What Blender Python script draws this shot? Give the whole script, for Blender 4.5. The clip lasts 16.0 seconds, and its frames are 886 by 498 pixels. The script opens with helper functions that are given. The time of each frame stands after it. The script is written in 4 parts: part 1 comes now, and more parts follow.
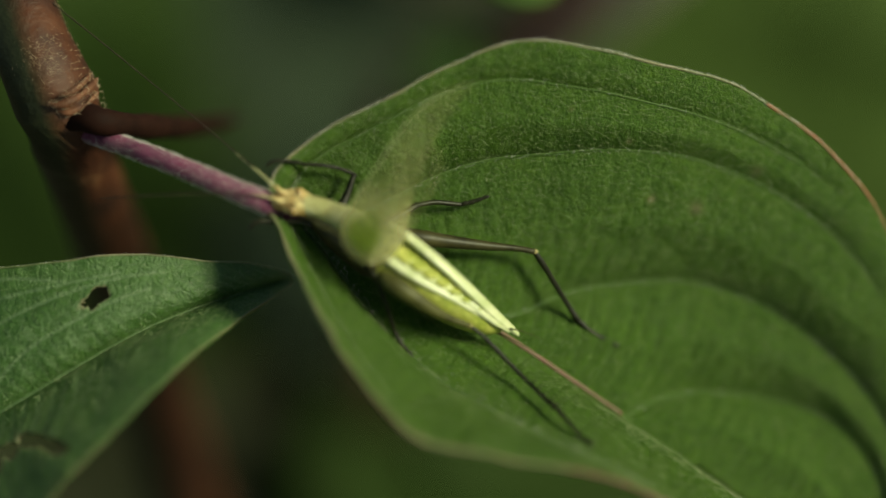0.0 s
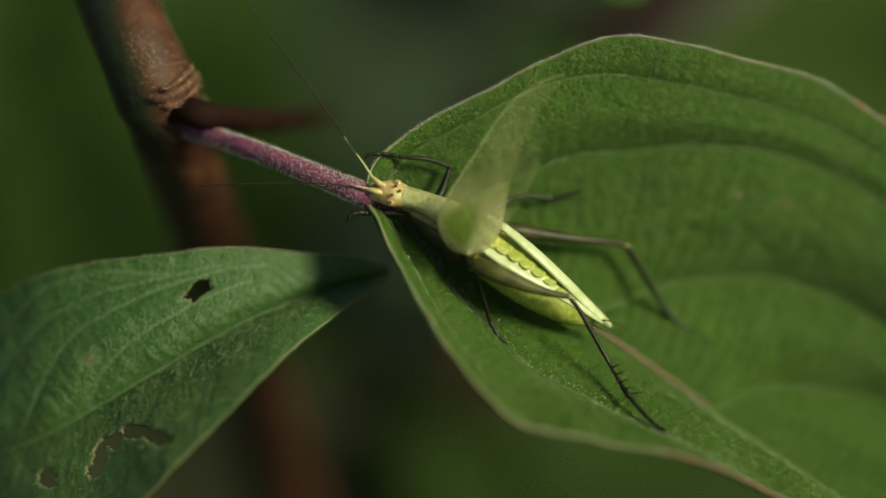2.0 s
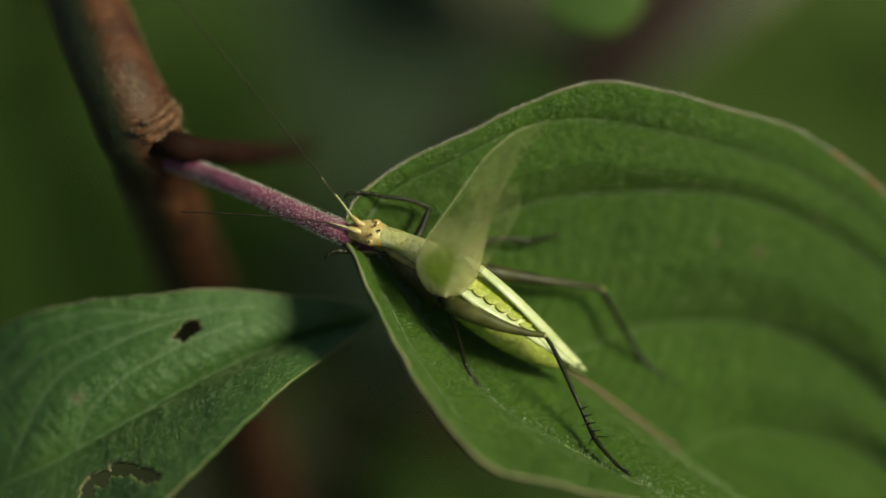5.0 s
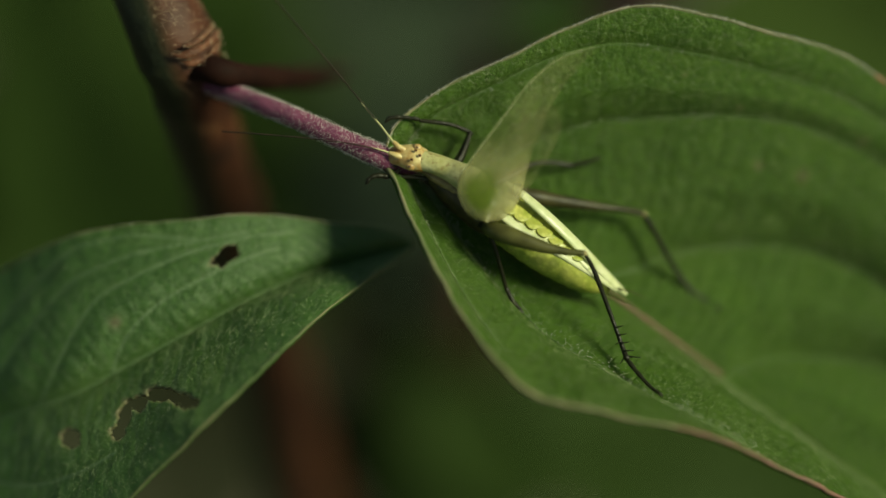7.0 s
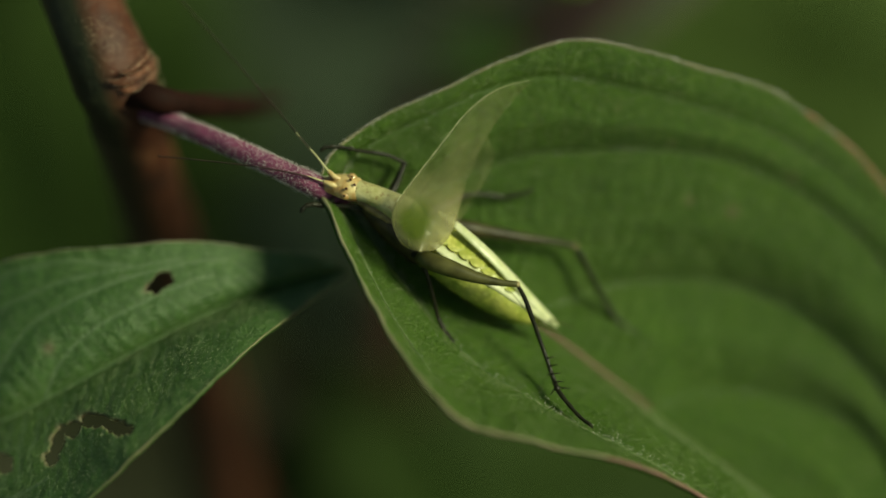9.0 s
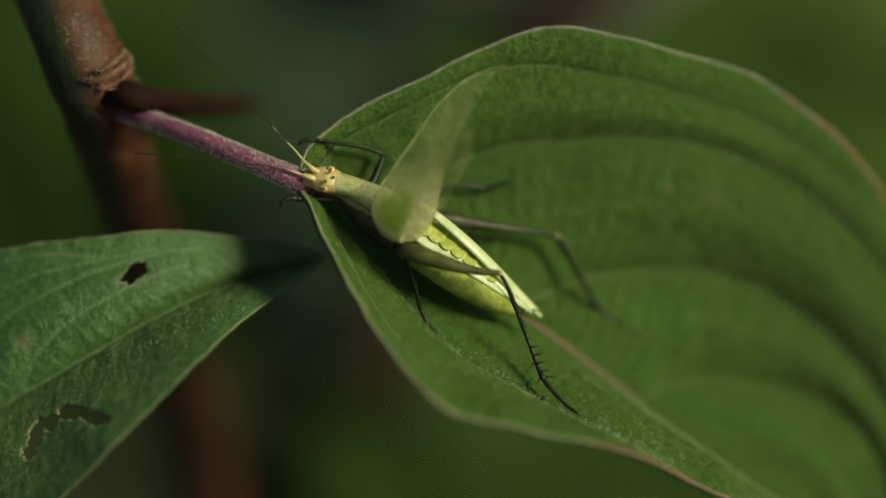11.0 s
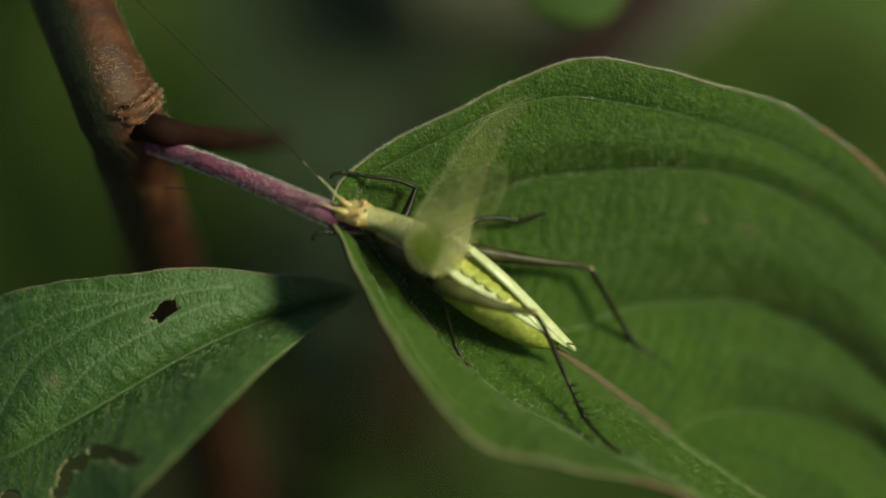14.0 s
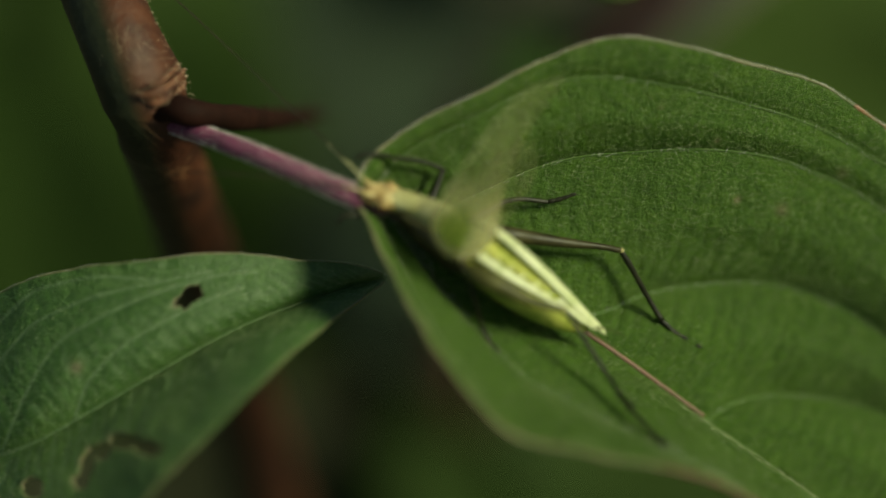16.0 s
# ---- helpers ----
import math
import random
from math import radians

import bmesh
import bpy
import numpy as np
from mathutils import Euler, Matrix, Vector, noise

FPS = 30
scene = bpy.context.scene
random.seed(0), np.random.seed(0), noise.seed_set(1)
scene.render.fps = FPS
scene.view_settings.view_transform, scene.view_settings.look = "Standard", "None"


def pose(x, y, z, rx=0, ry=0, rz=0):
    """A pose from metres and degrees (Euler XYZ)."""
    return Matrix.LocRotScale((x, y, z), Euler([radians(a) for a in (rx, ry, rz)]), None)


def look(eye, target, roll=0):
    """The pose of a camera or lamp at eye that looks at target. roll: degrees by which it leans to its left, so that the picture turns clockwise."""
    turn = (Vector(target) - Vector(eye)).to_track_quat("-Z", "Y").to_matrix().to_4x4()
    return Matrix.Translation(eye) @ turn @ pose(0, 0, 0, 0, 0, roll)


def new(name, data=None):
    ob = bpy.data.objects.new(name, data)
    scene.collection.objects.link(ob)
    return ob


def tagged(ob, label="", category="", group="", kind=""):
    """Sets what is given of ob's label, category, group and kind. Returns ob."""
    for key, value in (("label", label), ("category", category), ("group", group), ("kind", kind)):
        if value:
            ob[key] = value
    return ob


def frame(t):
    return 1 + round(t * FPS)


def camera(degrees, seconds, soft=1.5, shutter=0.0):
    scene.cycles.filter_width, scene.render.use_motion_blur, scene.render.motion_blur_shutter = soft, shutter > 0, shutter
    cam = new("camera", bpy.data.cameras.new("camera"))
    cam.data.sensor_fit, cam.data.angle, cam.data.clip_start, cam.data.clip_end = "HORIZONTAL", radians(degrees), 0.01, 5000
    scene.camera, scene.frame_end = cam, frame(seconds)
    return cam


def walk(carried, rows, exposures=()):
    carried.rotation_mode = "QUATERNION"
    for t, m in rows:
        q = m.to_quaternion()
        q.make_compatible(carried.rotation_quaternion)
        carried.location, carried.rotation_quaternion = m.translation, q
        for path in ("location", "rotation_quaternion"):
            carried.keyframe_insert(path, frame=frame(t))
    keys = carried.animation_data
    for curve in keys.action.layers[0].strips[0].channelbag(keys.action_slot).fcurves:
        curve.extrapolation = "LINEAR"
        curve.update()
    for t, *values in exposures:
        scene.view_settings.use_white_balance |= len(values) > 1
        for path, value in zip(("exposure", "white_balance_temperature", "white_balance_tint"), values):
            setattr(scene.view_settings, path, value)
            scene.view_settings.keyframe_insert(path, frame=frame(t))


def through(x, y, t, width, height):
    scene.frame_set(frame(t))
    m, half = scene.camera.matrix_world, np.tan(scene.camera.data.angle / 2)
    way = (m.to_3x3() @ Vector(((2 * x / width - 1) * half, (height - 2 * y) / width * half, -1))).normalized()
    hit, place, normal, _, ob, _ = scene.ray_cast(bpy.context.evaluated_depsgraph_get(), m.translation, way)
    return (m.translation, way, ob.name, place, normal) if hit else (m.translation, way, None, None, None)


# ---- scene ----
from mathutils import Quaternion

# A tree cricket singing on a dogwood leaf; a macro view about 5 cm wide.
# The plan is laid out in millimetres on a tilted bench: x to the right, y up the slope, z out of it.
MM = 0.001
BENCH = pose(0, 0, 0.55, 42, 0, 0)
EYE = 178.0


def seat(x, y, z, a=0.0, b=0.0, c=0.0):
    """A pose on the bench, from millimetres and a turn about an axis (hundredths of a radian)."""
    w = Vector((a, b, c)) / 100
    turn = Matrix.Rotation(w.length, 4, w.normalized()) if w.length > 1e-7 else Matrix.Identity(4)
    return Matrix.Translation(Vector((x, y, z)) * MM) @ turn


# ---------------------------------------------------------------- camera
cam = camera(16.0, 16.0, soft=1.6, shutter=0.5)
cam.data.dof.use_dof = True
cam.data.dof.focus_distance = 0.1774
cam.data.dof.aperture_fstop = 7.2
CAMERA_ROWS = [
    (0, 3.85, 0.96, -2.71, -0.83, 0.09, -2.04),
    (0.5, 4.69, 0.86, -3.14, -0.51, 0.84, -2.81),
    (1, 3.72, 1.41, 0.25, -0.27, 0.16, -1.09),
    (1.5, 2.97, -2.31, -0.06, 0.66, 1.69, -0.91),
    (2, 3.44, -0.26, -0.36, -0.40, 2.90, -2.12),
    (2.5, 4.84, 0.12, 0.12, 0.15, 3.56, -1.19),
    (3, 3.61, -1.09, -0.42, 0.37, 3.09, -0.71),
    (3.4, 1.95, -2.32, -1.42, 0.60, 2.74, -3.93),
    (3.5, 2.29, -2.21, 0.10, 0.30, 3.25, -2.06),
    (3.6, 2.88, -1.47, -1.85, -0.27, 2.96, -1.19),
    (4, 4.34, -1.93, -0.94, 0.81, 3.82, -3.04),
    (6.5, 0.83, 1.45, 0.91, -1.15, -0.06, -1.65),
    (7, -0.22, 1.16, 0.37, -2.46, 1.50, -1.56),
    (7.5, -0.51, 1.24, 0.16, -0.44, -0.52, -0.72),
    (8, -1.95, 1.16, 0.46, -0.94, -1.71, -0.82),
    (8.5, -1.42, 1.09, 1.11, -1.13, -1.09, -0.19),
    (11, -0.11, -2.75, 0.12, 0.48, -1.18, -1.71),
    (11.5, -0.21, -2.53, 0.07, 1.25, -1.09, -1.06),
    (12, 0.09, -2.37, 0.05, 1.22, -0.44, -1.38),
    (12.5, -0.01, 0.01, 0.00, 0.01, 0.01, 0.01),
    (13, -1.11, -1.75, -0.28, 1.65, -1.66, -0.10),
    (13.5, -1.99, -3.30, -1.05, 2.80, -1.93, -0.91),
    (14, -1.46, -4.07, -1.71, 2.35, -0.91, -1.88),
    (14.5, -1.13, -3.91, -2.62, 1.61, -0.59, -1.27),
    (15, -2.13, -4.31, -3.67, 1.75, -0.98, -1.52),
    (15.5, -1.40, -3.96, -3.97, 2.23, -0.67, -1.02),
    (16, 1.82, -1.27, -4.70, 0.20, 1.84, -2.18),
]
walk(cam, [(t, BENCH @ seat(x, y, EYE + z, a, b, c)) for t, x, y, z, a, b, c in CAMERA_ROWS],
     exposures=[(0.0, 0.2, 8350, -20), (4.0, 0.15, 8350, -20), (7.0, 0.08, 8350, -20), (12.5, 0.03, 8350, -20), (16.0, 0.03, 8350, -20)])

# ---------------------------------------------------------------- light
TO_SUN = (BENCH.to_3x3() @ Vector((0.73, 0.30, 0.62))).normalized()
sun = new("sun", bpy.data.lights.new("sun", "SUN"))
sun.data.energy, sun.data.angle, sun.data.color = 4.2, radians(17.0), (1.0, 0.96, 0.88)
sun.matrix_world = look(TO_SUN * 3, (0, 0, 0))
world = bpy.data.worlds.new("world")
scene.world = world
world.use_nodes = True
sky = world.node_tree.nodes.new("ShaderNodeTexSky")
sky.sky_type, sky.sun_disc = "NISHITA", False
sky.sun_elevation = math.asin(TO_SUN.z)
sky.sun_rotation = math.atan2(TO_SUN.x, TO_SUN.y)
background = world.node_tree.nodes["Background"]
background.inputs["Strength"].default_value = 0.070
world.node_tree.links.new(sky.outputs[0], background.inputs["Color"])


# ---------------------------------------------------------------- materials
class Nodes:
    """A node material in the making."""

    def __init__(self, name):
        self.m = bpy.data.materials.new(name)
        self.m.use_nodes = True
        self.t = self.m.node_tree
        self.out = self.t.nodes["Material Output"]
        self.p = self.t.nodes["Principled BSDF"]
        self.xyz = self.add("TexCoord").outputs["Object"]

    def add(self, kind, **values):
        n = self.t.nodes.new("ShaderNode" + kind)
        for k, v in values.items():
            n.inputs[k].default_value = v
        return n

    def link(self, a, b):
        self.t.links.new(a, b)

    def noise(self, scale, detail=4.0, rough=0.6):
        n = self.add("TexNoise", Scale=scale, Detail=detail, Roughness=rough)
        self.link(self.xyz, n.inputs["Vector"])
        return n.outputs["Fac"]

    def cells(self, scale, feature="DISTANCE_TO_EDGE"):
        n = self.t.nodes.new("ShaderNodeTexVoronoi")
        n.feature = feature
        n.inputs["Scale"].default_value = scale
        self.link(self.xyz, n.inputs["Vector"])
        return n.outputs["Distance"]

    def ramp(self, fac, stops):
        n = self.add("ValToRGB")
        e = n.color_ramp.elements
        while len(e) < len(stops):
            e.new(0.5)
        for el, (pos, col) in zip(e, stops):
            el.position, el.color = pos, (*col, 1)
        self.link(fac, n.inputs["Fac"])
        return n.outputs["Color"]

    def mix(self, fac, a, b, mode="MIX"):
        n = self.t.nodes.new("ShaderNodeMix")
        n.data_type, n.blend_type = "RGBA", mode
        for value, socket in ((fac, n.inputs[0]), (a, n.inputs[6]), (b, n.inputs[7])):
            if isinstance(value, (int, float)):
                socket.default_value = value
            elif isinstance(value, tuple):
                socket.default_value = (*value, 1)
            else:
                self.link(value, socket)
        return n.outputs[2]

    def value(self, name):
        n = self.t.nodes.new("ShaderNodeAttribute")
        n.attribute_name = name
        return n.outputs["Fac"]

    def bump(self, height, strength, distance, normal=None):
        n = self.add("Bump", Strength=strength, Distance=distance)
        self.link(height, n.inputs["Height"])
        if normal is not None:
            self.link(normal, n.inputs["Normal"])
        return n.outputs["Normal"]

    def done(self, color, roughness=0.5, normal=None, through=0.0, clear=0.0, specular=0.5, tint=None):
        """Ends the material; through: share of light let through, clear: share seen straight through."""
        if isinstance(color, tuple):
            self.p.inputs["Base Color"].default_value = (*color, 1)
        else:
            self.link(color, self.p.inputs["Base Color"])
        if isinstance(roughness, float):
            self.p.inputs["Roughness"].default_value = roughness
        else:
            self.link(roughness, self.p.inputs["Roughness"])
        self.p.inputs["Specular IOR Level"].default_value = specular
        if normal is not None:
            self.link(normal, self.p.inputs["Normal"])
        last = self.p.outputs[0]
        if through:
            tr = self.add("BsdfTranslucent")
            if tint is not None:
                self.link(self.mix(1.0, color, tint, "MULTIPLY"), tr.inputs["Color"])
            elif isinstance(color, tuple):
                tr.inputs["Color"].default_value = (*color, 1)
            else:
                self.link(color, tr.inputs["Color"])
            mx = self.add("MixShader", Fac=through)
            self.link(last, mx.inputs[1])
            self.link(tr.outputs[0], mx.inputs[2])
            last = mx.outputs[0]
        if clear:
            cl = self.add("BsdfTransparent")
            mx = self.add("MixShader", Fac=clear)
            self.link(last, mx.inputs[1])
            self.link(cl.outputs[0], mx.inputs[2])
            last = mx.outputs[0]
        self.link(last, self.out.inputs["Surface"])
        return self.m


def leaf_material(name, dark, light, vein, rough=0.5, through=0.35, gloss=0.22, grain=1.0):
    n = Nodes(name)
    base = n.mix(n.noise(260, 3), dark, light)
    fine = n.ramp(n.noise(2600, 3), [(0.35, (0.72, 0.75, 0.7)), (0.7, (1.15, 1.12, 1.1))])
    base = n.mix(1.0, base, fine, "MULTIPLY")
    base = n.mix(n.ramp(n.noise(90, 2), [(0.52, (0, 0, 0)), (0.75, (0.35, 0.35, 0.35))]), base, (0.10, 0.16, 0.03))
    base = n.mix(n.value("vein"), base, vein)
    base = n.mix(n.value("scorch"), base, (0.22, 0.17, 0.11))
    net = n.ramp(n.cells(1700), [(0.0, (0, 0, 0)), (0.15, (1, 1, 1))])
    normal = n.bump(net, 0.35, 0.00006, n.bump(n.noise(5200, 3, 0.75), grain, 0.00022, n.bump(n.noise(1200, 2), 0.5, 0.0002)))
    rgh = n.ramp(n.noise(700, 3), [(0.3, (rough - 0.08,) * 3), (0.7, (rough + 0.1,) * 3)])
    return n.done(base, rgh, normal, through, specular=gloss, tint=(1.5, 1.5, 0.6))


def plain_material(name, a, b, scale=900, rough=0.5, bump=0.3, depth=0.00006, through=0.0, clear=0.0, specular=0.4):
    n = Nodes(name)
    f = n.noise(scale, 4)
    col = n.ramp(f, [(0.32, a), (0.68, b)])
    return n.done(col, rough, n.bump(n.noise(scale * 2.3, 3), bump, depth), through, clear, specular)


def bark_material():
    n = Nodes("bark")
    col = n.ramp(n.noise(330, 5), [(0.3, (0.014, 0.0042, 0.0025)), (0.5, (0.048, 0.0135, 0.006)), (0.75, (0.10, 0.033, 0.014))])
    patches = n.ramp(n.noise(420, 5, 0.75), [(0.56, (0, 0, 0)), (0.66, (0.8, 0.8, 0.8))])
    col = n.mix(patches, col, (0.14, 0.062, 0.030))
    # darker olive on the flank away from the sun; shade put into the colour
    shade_bark = n.ramp(n.noise(700, 5, 0.7), [(0.35, (0.010, 0.013, 0.005)), (0.7, (0.020, 0.023, 0.009))])
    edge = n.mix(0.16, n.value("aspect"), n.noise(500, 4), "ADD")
    col = n.mix(n.ramp(edge, [(0.58, (1, 1, 1)), (0.80, (0, 0, 0))]), col, shade_bark)
    lines = n.cells(900, "F1")
    normal = n.bump(n.noise(1500, 4), 0.6, 0.0002, n.bump(lines, 0.3, 0.0002))
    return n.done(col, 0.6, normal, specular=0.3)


M_LEAF = leaf_material("leaf_green", (0.048, 0.110, 0.010), (0.083, 0.163, 0.015), (0.10, 0.18, 0.04), 0.47, 0.36, 0.40)
M_LEAF2 = leaf_material("leaf_green_cool", (0.045, 0.104, 0.023), (0.079, 0.156, 0.038), (0.14, 0.205, 0.10), 0.44, 0.28, 0.52, 0.5)
M_MARGIN = plain_material("leaf_margin", (0.12, 0.16, 0.06), (0.24, 0.21, 0.12), 260, 0.6, through=0.2)
M_MARGIN_RED = plain_material("leaf_margin_red", (0.30, 0.10, 0.06), (0.20, 0.16, 0.07), 500, 0.6)
M_MIDRIB = plain_material("leaf_midrib", (0.12, 0.088, 0.048), (0.17, 0.08, 0.066), 900, 0.6)
M_VEIN = plain_material("leaf_vein", (0.075, 0.15, 0.025), (0.11, 0.185, 0.045), 800, 0.5, through=0.3)
M_PALEVEIN = plain_material("leaf_vein_pale", (0.085, 0.15, 0.06), (0.14, 0.20, 0.10), 800, 0.5, through=0.3)
def petiole_material():
    n = Nodes("petiole_purple")
    col = n.ramp(n.noise(700, 4), [(0.32, (0.095, 0.018, 0.052)), (0.68, (0.18, 0.044, 0.095))])
    fuzz = n.ramp(n.noise(5200, 3, 0.8), [(0.52, (0, 0, 0)), (0.66, (0.45, 0.45, 0.45))])
    col = n.mix(fuzz, col, (0.33, 0.20, 0.27))
    return n.done(col, 0.65, n.bump(n.noise(4000, 3), 0.8, 0.00012), specular=0.25)


M_PETIOLE = petiole_material()
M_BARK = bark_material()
M_STUB = plain_material("stub_brown", (0.008, 0.0025, 0.0016), (0.019, 0.0057, 0.0036), 500, 0.75, specular=0.1)
M_HAIR = plain_material("white_hair", (0.30, 0.38, 0.18), (0.46, 0.50, 0.30), 900, 0.5, through=0.3)
M_HAIR_WHITE = plain_material("bright_hair", (0.66, 0.62, 0.60), (0.8, 0.78, 0.76), 900, 0.4, through=0.3)
M_HAIR_TAN = plain_material("tan_hair", (0.50, 0.36, 0.24), (0.66, 0.55, 0.42), 900, 0.5, through=0.3)
def body_material():
    n = Nodes("cricket_yellow_green")
    col = n.ramp(n.noise(700, 4), [(0.3, (0.30, 0.36, 0.05)), (0.7, (0.54, 0.52, 0.15))])
    flecks = n.ramp(n.cells(3200, "F1"), [(0.2, (1.12, 1.12, 1.1)), (0.55, (0.86, 0.88, 0.8))])
    col = n.mix(1.0, col, flecks, "MULTIPLY")
    return n.done(col, 0.35, n.bump(n.cells(2600), 0.15, 0.00006, n.bump(n.noise(1500, 3), 0.5, 0.00015)), 0.2, specular=0.55)


M_BODY = body_material()
M_HEAD = plain_material("cricket_head_straw", (0.30, 0.145, 0.035), (0.62, 0.50, 0.24), 1500, 0.35, 0.3, specular=0.5)


def pronotum_material():
    n = Nodes("cricket_pronotum")
    col = n.ramp(n.noise(900, 4), [(0.32, (0.34, 0.32, 0.12)), (0.68, (0.60, 0.56, 0.31))])
    blotch = n.ramp(n.noise(1500, 3, 0.7), [(0.53, (0, 0, 0)), (0.64, (0.75, 0.75, 0.75))])
    col = n.mix(blotch, col, (0.22, 0.14, 0.05))
    return n.done(col, 0.38, n.bump(n.noise(2600, 3), 0.5, 0.00012), 0.12, specular=0.45)


M_PRONOTUM = pronotum_material()
M_LOBE = plain_material("cricket_lobe_brown", (0.12, 0.075, 0.025), (0.30, 0.22, 0.09), 1700, 0.4)
M_DARK = plain_material("cricket_underside", (0.02, 0.014, 0.008), (0.07, 0.05, 0.02), 1200, 0.5)
M_HINDWING = plain_material("hindwing_cream", (0.58, 0.62, 0.32), (0.78, 0.77, 0.52), 1300, 0.3, 0.4, through=0.3, specular=0.6)
M_LEG = plain_material("leg_black", (0.006, 0.006, 0.003), (0.020, 0.019, 0.009), 1500, 0.4, 0.6, specular=0.25)
M_FEMUR = plain_material("femur_olive", (0.04, 0.038, 0.011), (0.09, 0.086, 0.028), 900, 0.45, 0.3, specular=0.2)
M_FEMUR_DARK = plain_material("femur_dark", (0.016, 0.014, 0.006), (0.05, 0.044, 0.018), 900, 0.45, 0.3, specular=0.25)
M_KNEE = plain_material("knee_straw", (0.22, 0.18, 0.07), (0.36, 0.30, 0.14), 1200, 0.4)
M_EYE = plain_material("eye_amber", (0.30, 0.16, 0.05), (0.48, 0.33, 0.15), 2500, 0.2, 0.1, specular=0.8)
M_PUPIL = plain_material("eye_dark", (0.03, 0.015, 0.01), (0.08, 0.03, 0.015), 2500, 0.2, 0.1)
M_ANTENNA_PALE = plain_material("antenna_pale", (0.40, 0.38, 0.18), (0.55, 0.50, 0.28), 1500, 0.5)
M_ANTENNA = plain_material("antenna_dark", (0.018, 0.012, 0.009), (0.045, 0.03, 0.022), 1500, 0.6, specular=0.2)


def wing_material():
    n = Nodes("forewing_membrane")
    col = n.mix(n.noise(420, 3), (0.40, 0.38, 0.16), (0.50, 0.45, 0.25))
    col = n.mix(n.value("vein"), col, (0.16, 0.22, 0.03))
    m = n.done(col, 0.22, n.bump(n.cells(1500), 0.35, 0.00008), 0.5, 0.7, 0.7)
    last = n.out.inputs["Surface"].links[0].from_node
    n.link(n.value("thin"), last.inputs[0])
    return m


M_WING = wing_material()


# ---------------------------------------------------------------- shaping
def spline(points, count):
    """A smooth curve through control points, evenly spaced."""
    p = np.array(points, float)
    p = np.vstack([2 * p[0] - p[1], p, 2 * p[-1] - p[-2]])
    out = []
    for i in range(1, len(p) - 2):
        s = np.linspace(0, 1, 40, endpoint=False)[:, None]
        a, b, c, d = p[i - 1], p[i], p[i + 1], p[i + 2]
        out.append(0.5 * (2 * b + (c - a) * s + (2 * a - 5 * b + 4 * c - d) * s ** 2 + (3 * b - a - 3 * c + d) * s ** 3))
    q = np.vstack(out + [p[-2][None]])
    far = np.concatenate([[0], np.cumsum(np.linalg.norm(np.diff(q[:, :3], axis=0), axis=1))])
    s = np.linspace(0, far[-1], count)
    return np.stack([np.interp(s, far, q[:, k]) for k in range(q.shape[1])], 1)


def mesh_of(name, verts, faces, mat, smooth=True):
    me = bpy.data.meshes.new(name)
    me.from_pydata([tuple(v) for v in np.asarray(verts) * MM], [], [tuple(int(i) for i in f) for f in faces])
    if smooth:
        me.polygons.foreach_set("use_smooth", [True] * len(me.polygons))
    me.materials.append(mat)
    me.update()
    return me


def part(name, shape, mat, parent, label="", origin=(0, 0, 0), seat_at=None):
    """One mesh object under a thing or part. shape: (verts, faces) in bench millimetres; origin: the parent's place on the bench."""
    verts, faces = shape
    ob = new(name, mesh_of(name, np.asarray(verts, float) - np.array(origin), faces, mat))
    ob.parent = parent
    if seat_at is not None:
        ob.matrix_local = seat_at
    if label:
        ob["label"] = label
    return ob


def joined(*shapes):
    verts, faces, k = [], [], 0
    for v, f in shapes:
        verts.append(np.asarray(v, float))
        faces += [tuple(i + k for i in q) for q in f]
        k += len(v)
    return np.vstack(verts), faces


def tube(points, count=24, sides=10, flat=1.0, up=(0.35, 0.55, 0.76), bumps=0.0, waves=0, rough=0.0):
    """A round or flattened rod through points (x, y, z, radius); flat: its height over its width."""
    q = spline(points, count)
    c, r = q[:, :3], np.maximum(q[:, 3], 0.004)
    if waves:
        r = r * (1 + bumps * np.abs(np.sin(np.linspace(0, np.pi * waves, count))))
    if rough:
        r = r * (1 + rough * np.array([noise.noise(Vector(p) * 0.9) for p in c]))
    along = np.gradient(c, axis=0)
    along /= np.linalg.norm(along, axis=1)[:, None]
    side = np.cross(along, np.array(up, float))
    side /= np.linalg.norm(side, axis=1)[:, None]
    top = np.cross(side, along)
    verts, faces = [], []
    for i in range(count):
        for k in range(sides):
            a = 2 * math.pi * k / sides
            verts.append(c[i] + r[i] * (math.cos(a) * side[i] + flat * math.sin(a) * top[i]))
    for i in range(count - 1):
        for k in range(sides):
            a, b = i * sides + k, i * sides + (k + 1) % sides
            faces.append((a, b, b + sides, a + sides))
    verts += [c[0], c[-1]]
    n = count * sides
    for k in range(sides):
        faces.append((n, (k + 1) % sides, k))
        faces.append((n + 1, n - sides + k, n - sides + (k + 1) % sides))
    return np.array(verts), faces


def ball(centre, radii, axis=(1, 0, 0), up=(0.35, 0.55, 0.76), n=12):
    a = np.array(axis, float) / np.linalg.norm(axis)
    s = np.cross(a, np.array(up, float))
    s /= np.linalg.norm(s)
    h = np.cross(s, a)
    verts, faces = [], []
    for i in range(n + 1):
        t = math.pi * i / n
        for k in range(n):
            f = 2 * math.pi * k / n
            verts.append(np.array(centre) + radii[0] * math.cos(t) * a + math.sin(t) * (radii[1] * math.cos(f) * s + radii[2] * math.sin(f) * h))
    for i in range(n):
        for k in range(n):
            a0, b0 = i * n + k, i * n + (k + 1) % n
            faces.append((a0, a0 + n, b0 + n, b0))
    return np.array(verts), faces


